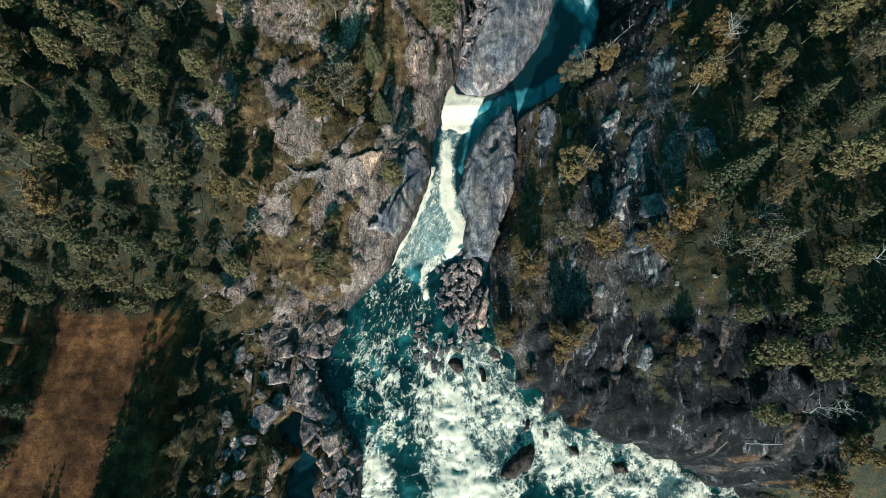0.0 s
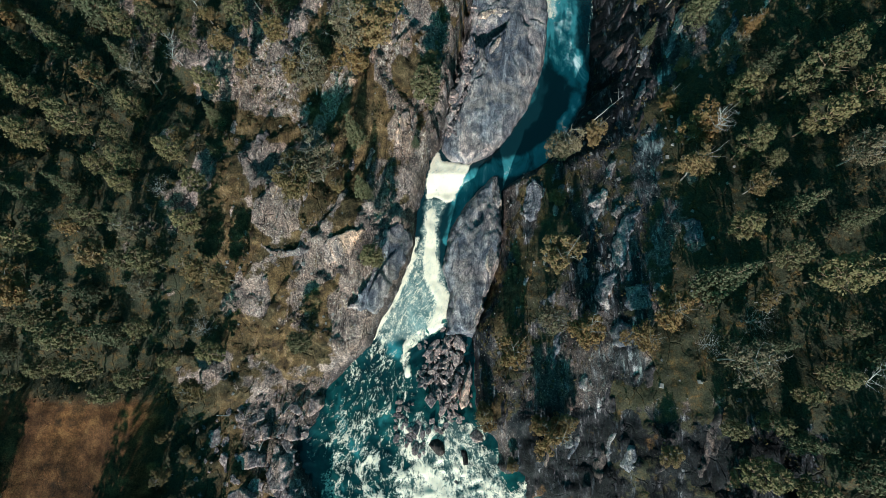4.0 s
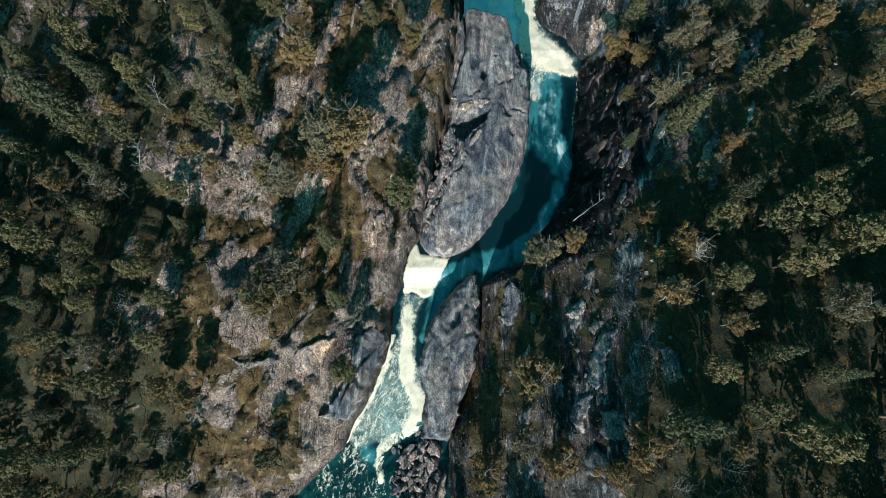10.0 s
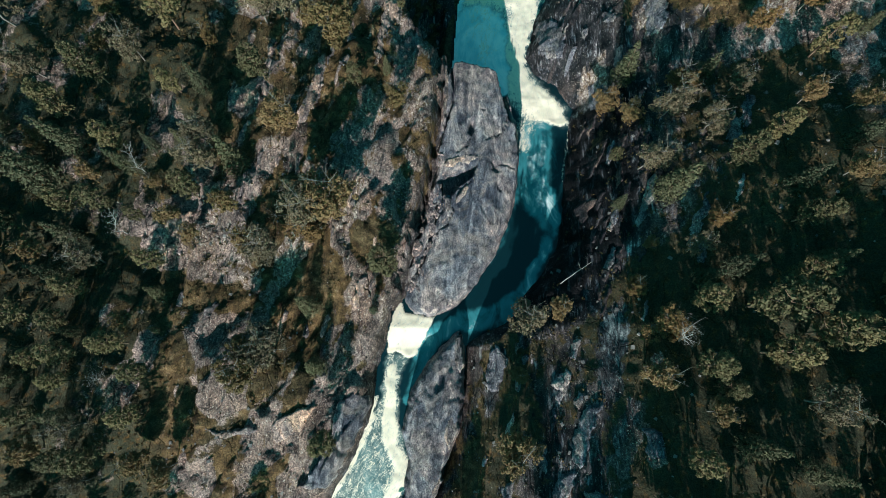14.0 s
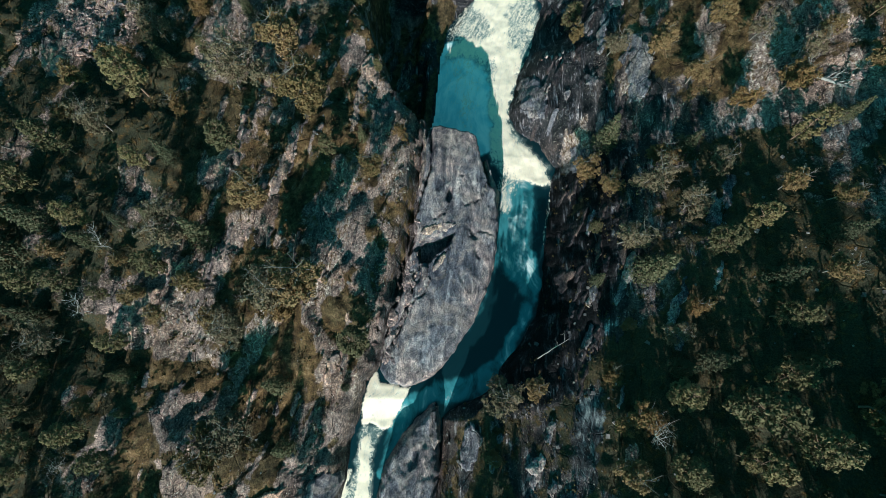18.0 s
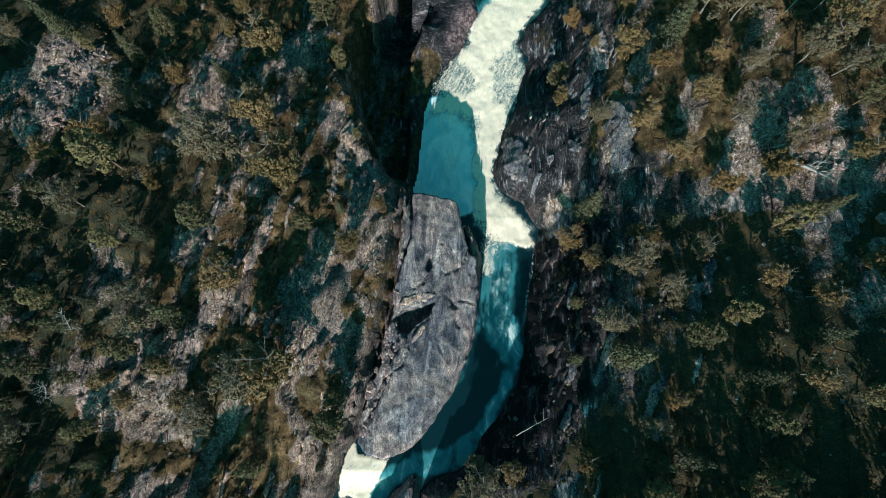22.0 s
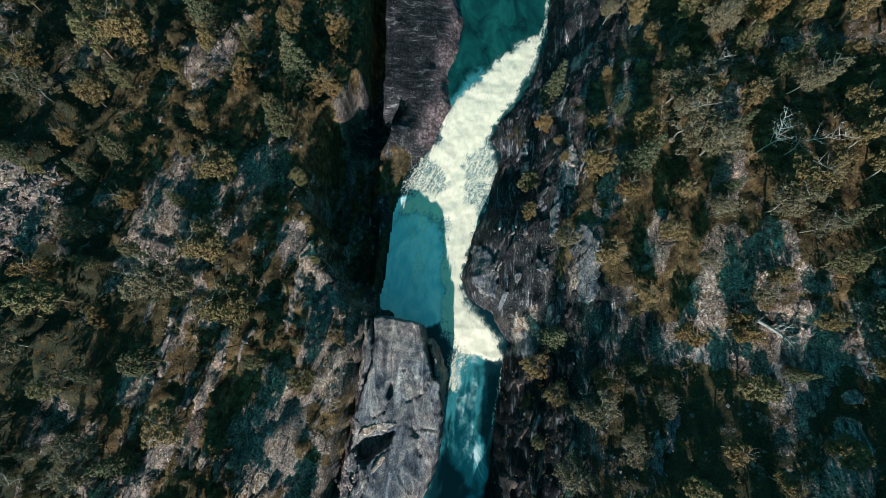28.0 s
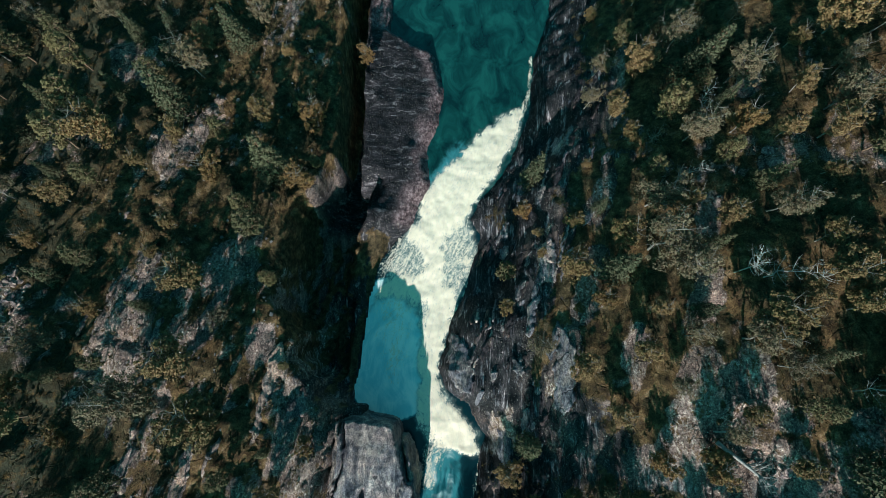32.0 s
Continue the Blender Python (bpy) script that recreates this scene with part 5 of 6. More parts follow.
def spruce(seed):
    r = np.random.RandomState(seed)
    h = 10.0
    cs, rs = [], []
    for k in range(17):
        q = 0.10 + 0.88 * k / 16
        reach = 2.1 * (1 - q) ** 0.85 + 0.12
        n = max(3, int(10 * (1 - q)) + 2)
        for j in range(n):
            a = 6.283 * j / n + k * 0.7 + r.uniform(-0.2, 0.2)
            for step in ((0.95, 0.55) if reach > 0.8 else (0.8,)):
                d = reach * step * r.uniform(0.85, 1.1)
                cs.append((math.cos(a) * d, math.sin(a) * d, q * h - 0.28 * d))
                rs.append(0.20 + 0.17 * reach)
    v, f = leaf_cards(r, cs, rs, 18, 0.165, 0.5, 0.6)
    return tree_thing("spruce", "dark green conical spruce among the birches", "tree", "spruces on the slopes",
                      skeleton_mesh(r, h, M_BARK, 6, 0.2, 0.8, 0.0, 0, 0.04, 0.013), mesh_from("crown", v, f, M_SPRUCE, True))


def dead_tree(seed):
    r = np.random.RandomState(seed)
    return tree_thing("dead_tree", "bare bleached dead tree with forked branches", "dead tree", "dead trees",
                      skeleton(r, 7.5, M_DEAD, 20, 0.25, 1.7, 0.6, 9, 0.35, 0.0115))


def bare_shrub(seed):
    r = np.random.RandomState(seed)
    return tree_thing("bare_shrub", "bleached leafless shrub with spreading twigs", "shrub", "bare shrubs",
                      skeleton(r, 3.0, M_DEAD, 22, 0.05, 2.3, 0.55, 9, 0.1, 0.012))


M_GOLD = leaf_material("gold_birch_leaves", [(0.0, (0.108, 0.066, 0.027)), (0.5, (0.148, 0.087, 0.036)), (1.0, (0.188, 0.106, 0.044))])
BIRCH_KIT = [broadleaf(100 + k, M_BIRCH, "birch", "olive brown autumn birch on the slope", "birches on the slopes") for k in range(4)]
GREY_KIT = [broadleaf(120 + k, M_GREYBIRCH, "half_bare_birch", "grey-brown half bare birch with thin twigs", "birches on the slopes", 160, 32, 0.12, True) for k in range(3)]
GOLD_KIT = [broadleaf(140 + k, M_GOLD, "golden_birch", "ochre yellow autumn birch at the rock's edge", "birches on the slopes") for k in range(2)]
PINE_KIT = [pine(160 + k) for k in range(4)]
SPRUCE_KIT = [spruce(180 + k) for k in range(3)]
SHRUB_KIT = [bare_shrub(220 + k) for k in range(2)]
DEAD_KIT = [dead_tree(200 + k) for k in range(2)]
used_kit = set()
grown = []


def plant(kit, nominal, x, y, h, lean=4.0):
    """One tree of a kit on the ground at x, y, h metres high."""
    if float(bank_left(y)) + 4 < x < float(bank_right(y)) + 0.8:
        x = float(bank_right(y)) + 0.8
    if 73 < y < 106 and -0.2 < x - float(edge_left(y)) < 7.5:
        x = float(edge_left(y)) - 0.8
    z = float(ground_height(x, y)) - 0.12
    k = int(abs(x * 7.3 + y * 3.1)) % len(kit)
    s = h / nominal
    wide = s * (0.92 + 0.16 * ((x * 13.7 + y * 5.3) % 1.0))
    m = pose(x, y, z, ((x * 3.7) % 2 - 1) * lean, ((y * 2.9) % 2 - 1) * lean, (x * 77 + y * 41) % 360) @ Matrix.Diagonal((wide, wide, s, 1))
    grown.append((x, y))
    if kit[k].name in used_kit:
        return copy_thing(kit[k], m)
    used_kit.add(kit[k].name)
    kit[k].matrix_basis = m
    return kit[k]


GOLD_BIRCHES = [(17.3, 13.6, 6.6), (7.6, 3.4, 5.4), (12.4, 4.0, 5.0), (13.8, 2.8, 6.4), (9.8, 11.8, 7.4), (-9.2, 44.6, 7.2), (35.2, 45.7, 4.6), (34.4, 63.3, 5.9), (3.8, 67.0, 4.3), (-4.3, 72.4, 6.2), (37.2, 84.6, 5.4), (2.9, 98.8, 6.7), (-6.9, 108.4, 9.2), (-0.2, 108.7, 7.5), (5.1, 122.9, 5.4)]
BIRCHES = [(9.9, -0.8, 4.4), (23.5, 2.0, 4.9), (15.6, 4.2, 5.6), (6.8, 5.0, 6.8), (31.4, 15.8, 5.5), (-6.0, 21.4, 3.7), (15.4, 21.9, 7.0), (-37.6, 23.7, 4.5), (32.1, 26.7, 5.9), (-14.7, 29.4, 5.9), (15.8, 29.6, 6.1), (-10.2, 30.0, 5.7), (-2.0, 35.9, 3.8), (20.3, 36.8, 8.2), (-8.6, 37.1, 5.5), (-14.4, 40.5, 6.1), (-37.3, 41.0, 5.9), (29.8, 44.2, 4.5), (44.4, 48.6, 7.0), (45.8, 55.6, 6.4), (-23.0, 56.9, 3.7), (50.3, 58.8, 6.2), (29.3, 61.6, 4.0), (0.6, 61.9, 4.3), (27.3, 64.9, 4.6), (-7.5, 69.5, 8.2), (37.6, 72.5, 7.6), (47.9, 73.6, 5.3), (34.8, 77.4, 7.2), (40.0, 79.3, 6.6)]
BIRCHES_B = [(49.9, 82.8, 7.4), (34.8, 83.9, 4.6), (52.6, 84.4, 6.8), (-10.8, 85.1, 8.1), (33.5, 88.9, 7.3), (-20.8, 89.6, 9.1), (54.6, 89.9, 7.1), (-22.8, 90.5, 7.8), (30.9, 91.0, 4.3), (-15.1, 91.9, 8.0), (39.3, 92.0, 6.6), (-28.2, 94.0, 8.9), (30.6, 94.0, 5.0), (34.5, 94.6, 7.1), (45.0, 95.1, 7.2), (56.6, 97.3, 6.5), (-20.1, 99.7, 8.3), (53.8, 102.1, 7.3), (36.4, 102.5, 4.3), (40.6, 105.1, 7.6), (55.7, 107.4, 8.1), (42.0, 116.6, 7.4), (-4.5, 117.6, 6.0)]
GREY_BIRCHES = [(28.1, 10.6, 6.8), (16.6, 12.1, 7.3), (13.9, 14.7, 5.1), (-29.8, 17.9, 4.0), (38.7, 28.1, 5.5), (-12.4, 31.4, 7.6), (15.2, 36.2, 8.4), (-31.1, 40.5, 7.9), (-0.6, 41.5, 5.7), (-16.4, 42.3, 9.1), (33.3, 43.0, 4.9), (30.0, 53.8, 7.4), (-12.6, 54.3, 7.2), (35.9, 56.8, 4.6), (32.9, 60.2, 5.9), (-28.7, 63.9, 7.6), (-9.5, 70.7, 8.0), (-16.0, 71.1, 8.5), (-13.4, 71.6, 8.5), (46.6, 71.9, 5.5), (50.3, 78.0, 6.1), (48.5, 80.5, 5.8), (44.1, 80.7, 5.8), (43.8, 87.8, 6.4), (-12.5, 90.2, 6.9), (41.5, 90.2, 7.7), (51.4, 93.4, 6.4), (41.7, 95.6, 6.3), (45.9, 103.3, 7.4), (-15.9, 105.5, 7.1)]
GREY_BIRCHES_B = [(50.7, 110.4, 7.6), (-15.9, 113.6, 10.0), (-10.8, 117.4, 7.6)]
PINES = [(28.2, -3.8, 6.0), (34.7, -1.2, 6.2), (32.3, 0.3, 5.9), (28.6, 1.2, 6.6), (27.5, 4.6, 5.8), (30.2, 5.6, 6.1), (-33.2, 6.6, 6.6), (32.7, 7.6, 5.0), (-44.1, 7.7, 6.2), (-30.9, 8.4, 7.8), (-35.7, 8.9, 8.1), (-40.5, 9.5, 6.7), (34.6, 9.5, 6.5), (-27.8, 10.4, 5.1), (-38.0, 12.7, 9.4), (36.3, 13.2, 5.7), (-30.4, 13.6, 6.7), (-41.0, 14.2, 7.8), (34.9, 17.4, 7.6), (32.7, 19.5, 7.9), (-31.5, 20.2, 6.6), (-29.0, 20.3, 6.3), (-40.6, 21.6, 8.0), (30.2, 22.8, 7.5), (-34.7, 24.5, 6.8), (-31.4, 27.8, 5.9), (32.9, 29.0, 5.9), (-34.0, 29.9, 6.2), (-31.6, 30.7, 7.3), (32.1, 30.9, 8.0)]
PINES_B = [(-26.5, 31.8, 6.8), (36.9, 32.2, 9.3), (-40.9, 32.4, 8.1), (-33.5, 33.9, 6.4), (39.9, 33.9, 7.6), (-36.9, 34.4, 8.4), (-26.9, 34.9, 4.8), (33.0, 37.1, 8.8), (-32.2, 37.5, 6.9), (-41.6, 37.7, 8.5), (39.5, 39.0, 7.8), (40.6, 44.7, 7.2), (-27.1, 45.4, 5.0), (-30.0, 46.3, 7.8), (47.8, 47.0, 6.4), (-21.6, 48.3, 8.4), (37.0, 51.9, 7.5), (39.8, 53.8, 7.3), (27.7, 56.0, 5.1), (-29.9, 56.4, 6.5), (-35.9, 56.7, 8.2), (-23.8, 59.9, 6.3), (-31.6, 60.0, 6.2), (-37.7, 61.2, 9.6), (-33.1, 61.5, 8.7), (45.2, 63.1, 8.1), (-24.2, 65.3, 7.2), (-26.0, 69.0, 8.6), (-33.4, 69.6, 6.8), (-21.3, 71.0, 7.0)]
PINES_C = [(51.5, 74.5, 6.4), (-19.6, 74.9, 5.7), (3.1, 75.5, 3.4), (-25.8, 76.3, 6.8), (-17.7, 77.3, 7.2), (-32.0, 84.1, 5.0), (-1.6, 85.5, 5.3), (-25.6, 88.3, 7.5), (-33.2, 90.2, 8.2), (-4.9, 91.5, 9.5), (-6.2, 94.4, 8.0), (-1.7, 97.2, 5.6), (48.3, 100.0, 6.5), (-29.2, 101.3, 7.6), (2.1, 102.0, 4.8), (-28.6, 106.3, 7.9), (43.9, 107.2, 7.3), (-13.7, 112.1, 7.0), (-30.2, 112.9, 9.7), (-37.4, 113.2, 8.8)]
SPRUCES = [(32.5, 3.9, 8.3), (31.8, 11.9, 7.9), (-36.1, 17.3, 9.4), (38.0, 22.6, 9.0), (-28.5, 23.0, 7.4), (34.2, 24.0, 9.4), (-31.7, 24.3, 8.2), (-40.6, 26.2, 9.3), (-24.1, 37.1, 7.4), (-34.9, 38.7, 9.5), (33.7, 39.8, 8.2), (35.9, 40.5, 9.3), (41.9, 40.5, 9.3), (40.8, 48.1, 9.3), (27.5, 49.4, 6.7), (-37.6, 49.4, 9.7), (31.6, 49.9, 8.1), (-28.3, 51.0, 8.5), (45.6, 52.1, 8.9), (-17.5, 52.3, 7.3), (-24.4, 53.2, 9.0), (-21.9, 61.2, 9.3), (-6.2, 64.1, 8.2), (37.0, 64.5, 8.6), (-12.2, 78.2, 8.1), (53.5, 78.9, 8.7), (45.2, 83.1, 8.9), (-27.6, 84.3, 10.1), (-35.1, 85.7, 10.5), (37.2, 96.0, 8.2)]
SPRUCES_B = [(-9.5, 98.5, 10.2), (-4.1, 100.2, 9.9), (-32.8, 107.0, 10.5), (-17.4, 108.1, 10.5), (-24.5, 109.2, 10.0)]
BARE_SHRUBS = [(-20.6, 18.9, 3.2), (-25.2, 13.8, 2.2), (30.5, 14.0, 2.6), (38.5, 27.0, 3.0), (27.0, 12.0, 2.6), (38.0, 5.0, 2.8), (43.0, 104.0, 2.4), (36.5, 97.0, 2.2), (-28.6, 28.0, 2.4)]
DEAD_TREES = [(32.2, -3.7, 5.1), (48.3, 87.1, 7.0)]
# tall trees standing apart on the open rock, whose long shadows lie over it
LONE = [(-8.3, 46.7, 8.6), (-5.9, 47.5, 8.2), (-14.1, 31.5, 5.6), (-13.5, 41.9, 7.6), (-22.0, 19.2, 7.4), (-24.9, 20.2, 5.0), (-30.0, 23.6, 5.4), (-17.7, 47.2, 6.6), (-23.4, 45.7, 6.0),
        (-20.3, 51.6, 6.4), (-27.1, 34.2, 5.4), (-11.6, 57.1, 5.8), (-20.4, 54.1, 5.6), (-15.7, 42.9, 5.0), (-25.7, 49.4, 5.2)]
LONE_NARROW = [(-8.4, 36.5, 4.6), (-1.4, 36.5, 3.8), (-7.4, 29.8, 4.2), (-5.8, 22.1, 5.9), (0.7, 44.4, 6.4), (-24.0, 33.2, 4.2), (-14.1, 12.2, 5.6), (-32.1, 32.8, 5.0), (-26.9, 36.4, 4.6), (0.5, 41.5, 7.5),
               (-4.2, 63.3, 5.6), (-0.8, 65.9, 4.4), (-23.1, 54.5, 4.8), (-26.0, 53.3, 5.0), (-29.8, 53.6, 5.4)]
for k, (x, y, h) in enumerate(LONE):
    plant(GREY_KIT if k % 3 == 0 else BIRCH_KIT, 8, x, y, h)
for x, y, h in LONE_NARROW:
    plant(PINE_KIT if h > 5.2 else SPRUCE_KIT, 8, x, y, h)
for rows_, kit, nominal in ((GOLD_BIRCHES, GOLD_KIT, 8), (BIRCHES + [(x, y, h * 0.85) for x, y, h in BIRCHES_B], BIRCH_KIT, 8), (GREY_BIRCHES + GREY_BIRCHES_B, GREY_KIT, 8),
                            (PINES + PINES_B + PINES_C, PINE_KIT, 8), (SPRUCES + SPRUCES_B, SPRUCE_KIT, 10), (DEAD_TREES, DEAD_KIT, 7.5), (BARE_SHRUBS, SHRUB_KIT, 3)):
    for x, y, h in rows_:
        if x < 0 and y > 54 and kit is not DEAD_KIT and (x * 17.3 + y * 7.7) % 1.0 < 0.35:
            continue
        if min(math.hypot(x - a, y - b) for a, b in grown) > 1.7:
            plant(kit, nominal, x, y, h)

# scrub between the meadow and the shore
for x, y, h in ((-28.2, -2.2, 3.2), (-26.8, 0.4, 3.6), (-29.0, -5.2, 3.4), (-27.4, -4.6, 3.0), (-25.4, -1.6, 2.8), (-30.0, -8.6, 3.6), (-28.4, -8.0, 3.2), (-26.6, -7.2, 2.6), (-29.4, 1.8, 3.0), (-27.2, -11.4, 3.4), (-25.0, -10.6, 2.8), (-23.6, -12.6, 3.0)):
    plant(BIRCH_KIT, 8, x, y, h)
# the woods between them, denser away from the river
pick = random.Random(11)
tries = 0
while len(grown) < 840 and tries < 18000:
    tries += 1
    x, y = pick.uniform(-60, 92), pick.uniform(-24, 144)
    d_left, d_right = float(edge_left(y)) - x, x - float(bank_right(y))
    if d_left > 0:
        chance = 1.0 * float(smooth(20, 30, d_left)) + 0.9 * (x < -23 and y < 46) + 0.45 * float(smooth(66, 86, y) * smooth(4, 12, d_left))
        if x > -54 and y < 6.5:
            continue
    elif d_right > 3 or x > 32 and y < 0 and d_right > 2:
        chance = 0.12 + 0.85 * float(smooth(12, 24, d_right))
        if y < 34:
            chance *= max(float(smooth(14, 20, d_right)), 0.9 * (x > 31 and y < 4))
    else:
        continue
    if d_left > 0 and y > 56:
        chance *= 0.5
        if math.hypot(x + 34.5, y - 77.5) < 7.5:
            continue
    if 32 < x < 54 and 46 < y < 80:
        chance *= 0.4
    dense = d_right > 16 and y < 47
    if pick.random() > chance or min(math.hypot(x - a, y - b) for a, b in grown) < (3.4 if dense else 4.0 if d_left > 0 and y > 56 else 3.3 if d_left > 26 or x < -23 and y < 40 else 3.2):
        continue
    g = pick.random()
    north = y > 66
    tall = 5.0 if dense else 2.5 if x < -26 and y < 45 else 0
    if g < 0.12:
        plant(GOLD_KIT, 8, x, y, pick.uniform(4.5, 7.5) + 0.4 * tall)
    elif g < (0.42 if north else 0.34):
        plant(BIRCH_KIT, 8, x, y, pick.uniform(5, 8) + 0.5 * tall)
    elif g < (0.62 if north else 0.46):
        plant(GREY_KIT, 8, x, y, pick.uniform(4.5, 7.5) + 0.5 * tall)
    elif g < (0.82 if north else 0.78):
        plant(PINE_KIT, 8, x, y, pick.uniform(6.5, 9) + tall)
    else:
        plant(SPRUCE_KIT, 10, x, y, pick.uniform(7, 10.5) + tall)
for x, y, h in ((-34.6, -15.6, 11.5), (-33.6, -16.4, 11.5), (-34.4, -18.6, 12.5), (-33.0, -15.2, 7.5), (-36, -16, 8), (-34.2, -20.5, 13), (-35.6, -22, 12.5), (-32.6, -19.5, 10), (-36.8, -20, 10), (-41.2, -18, 7.5), (-42.6, -20, 7.5), (-27, -18, 9), (-22, -20, 8), (-24.5, -16, 7), (-29, -17, 8), (-46.5, -9, 7), (-45.2, -7, 6), (-48, -7, 8), (-44.6, -4, 5.5), (-47, -3.5, 7), (-49.5, -5, 8), (-45.6, -0.6, 6), (-48.6, 0.4, 7.5), (-46.4, 3, 6.5)):
    plant(SPRUCE_KIT, 10, x, y, h)


# ---- boulders ----
def boulder_mesh(seed):
    """An angular split block: a many-cornered slab with a tilted, smaller top."""
    r = np.random.RandomState(seed)
    bm = bmesh.new()
    n = r.randint(4, 7)
    long_, tall = r.uniform(0.38, 0.85), r.uniform(0.12, 0.30)
    tilt = r.uniform(-0.28, 0.28, 2)
    for level, shrink in ((-0.8, 0.92), (0.25, 1.0), (0.9, r.uniform(0.62, 0.85))):
        for k in range(n):
            a = 6.283 * k / n + r.uniform(-0.32, 0.32)
            q = shrink * r.uniform(0.72, 1.0)
            x_, y_ = math.cos(a) * q, math.sin(a) * q * long_
            bm.verts.new((x_, y_, tall * level + (tilt[0] * x_ + tilt[1] * y_ if level > 0 else 0)))
    bmesh.ops.convex_hull(bm, input=bm.verts)
    bmesh.ops.delete(bm, geom=[v for v in bm.verts if not v.link_faces], context="VERTS")
    bmesh.ops.bevel(bm, geom=bm.edges[:], offset=0.028, segments=1, affect="EDGES")
    me = bpy.data.meshes.new("boulder")
    bm.to_mesh(me)
    bm.free()
    me.materials.append(M_BOULDER)
    return me


BOULDERS = [boulder_mesh(300 + k) for k in range(14)]


LOOSE = []


def rubble(x, y, size, z):
    """A small stone of the heaps, joined with the others."""
    base = BOULDERS[int(abs(x * 5 + y * 9)) % 14]
    LOOSE.append((base, pose(x, y, z + 0.12 * size, pick.uniform(-25, 25), pick.uniform(-25, 25), pick.uniform(0, 360)) @ Matrix.Diagonal((size, size, size, 1))))


def boulder(x, y, size, z=None, label="angular grey boulder beside the rapids", turn=None, flat=1.0):
    z = max(float(ground_height(x, y)), float(water_level(y)) - 0.25) if z is None else z
    ob = new("boulder", BOULDERS[int(abs(x * 5 + y * 9)) % 14])
    ob.matrix_basis = pose(x, y, z + 0.12 * size, pick.uniform(-12, 12), pick.uniform(-12, 12), pick.uniform(0, 360) if turn is None else turn) @ Matrix.Diagonal((size, size, size * flat, 1))
    return tagged(ob, label, "boulder", "boulders in the rapids")


# heap against the right bank
HEAP = [(-0.5, 12.6), (1.4, 13.6), (3.4, 14.2), (5.0, 12.8), (5.7, 10.8), (5.6, 6.4), (4.2, 3.8), (2.6, 4.4), (1.2, 6.0), (-0.8, 8.8)]
for outline, top_ in (([(5.7, 11.0), (6.0, 8.0), (5.3, 5.2), (4.5, 4.6), (4.3, 6.2), (4.9, 8.6)], -5.7), ([(4.5, 8.8), (4.2, 6.6), (3.3, 6.0), (3.2, 7.6), (3.8, 9.0)], -5.9), ([(3.6, 14.0), (5.2, 12.8), (5.0, 11.4), (4.0, 12.2)], -5.4)):
    ob = outcrop("flat_boulder", outline, lambda x, y, h=top_: h + 0.10 * (x - 4.5), top_ - 1.9, 0.2, "long flat grey slab at the edge of the heap", 0.12, 0.13, int(outline[0][1] * 11), (), M_BOULDER)
    tagged(ob, category="boulder", group="boulders in the rapids")
heap_pick = random.Random(31)
for k in range(58):
    a, q = heap_pick.uniform(0, 6.283), math.sqrt(heap_pick.random())
    cx, cy = 2.4 + 2.9 * q * math.cos(a), 9.1 + 4.6 * q * math.sin(a)
    size, narrow = heap_pick.uniform(0.55, 1.25), heap_pick.uniform(0.55, 0.9)
    ob = new("boulder", BOULDERS[k % 14])
    ob.matrix_basis = pose(cx, cy, float(water_level(cy)) + heap_pick.uniform(0.25, 0.75), heap_pick.uniform(-28, 28), heap_pick.uniform(-22, 22), heap_pick.gauss(75, 38)) @ Matrix.Diagonal((size, size * narrow, size * 0.9, 1))
    tagged(ob, "tilted pinkish-grey split block in the heap by the rapids", "boulder", "boulders in the rapids")
made = 0
while made < 90:
    x, y = pick.uniform(-1, 6), pick.uniform(3.6, 14.4)
    if float(inside_distance(np.array(x), np.array(y), HEAP)) < pick.uniform(-0.9, 0.3):
        continue
    made += 1
    size = pick.choice((0.2, 0.28, 0.36, 0.5, 0.7)) * pick.uniform(0.8, 1.25)
    z = float(water_level(y)) + 0.12 + pick.uniform(0, 0.55) - 0.1 * size
    if size > 0.42:
        boulder(x, y, size, z, "broken pinkish-grey slab in a heap by the rapids", None, 0.45)
    else:
        rubble(x, y, size, z)
for k in range(46):
    x, y = pick.uniform(-3.8, 0.2), pick.uniform(-1.0, 6.4)
    if k % 5 == 0:
        x, y = pick.uniform(0.5, 5.0), pick.uniform(-1.5, 3.4)
    if x < 0.9 - 0.25 * y or k % 5 == 0:
        boulder(x, y, pick.choice((0.3, 0.45, 0.6, 0.8)), float(water_level(y)) + 0.16, "dark wet block awash below the heap", None, 0.6)
# stony shore
FLAT = []
SHORE_SLABS = [([(-16.1, -0.1), (-15.4, -2.0), (-16.0, -4.4), (-17.8, -4.2), (-18.7, -2.3), (-17.8, -0.8)], -5.4), ([(-17.0, 1.4), (-15.6, 4.5), (-14.8, 3.5), (-14.9, 1.4), (-15.9, 0.8)], -5.9),
                      ([(-14.9, 6.1), (-12.6, 6.3), (-12.5, 4.8), (-14.2, 3.5)], -6.0), ([(-16.6, -6.1), (-15.1, -5.9), (-14.1, -6.6), (-15.2, -8.2), (-16.5, -8.9)], -6.3),
                      ([(-14.0, -7.5), (-12.1, -6.8), (-11.6, -8.9), (-12.9, -10.0), (-13.9, -9.3)], -6.4), ([(-12.6, -10.4), (-10.9, -9.5), (-11.1, -11.1), (-12.3, -11.7)], -6.7)]
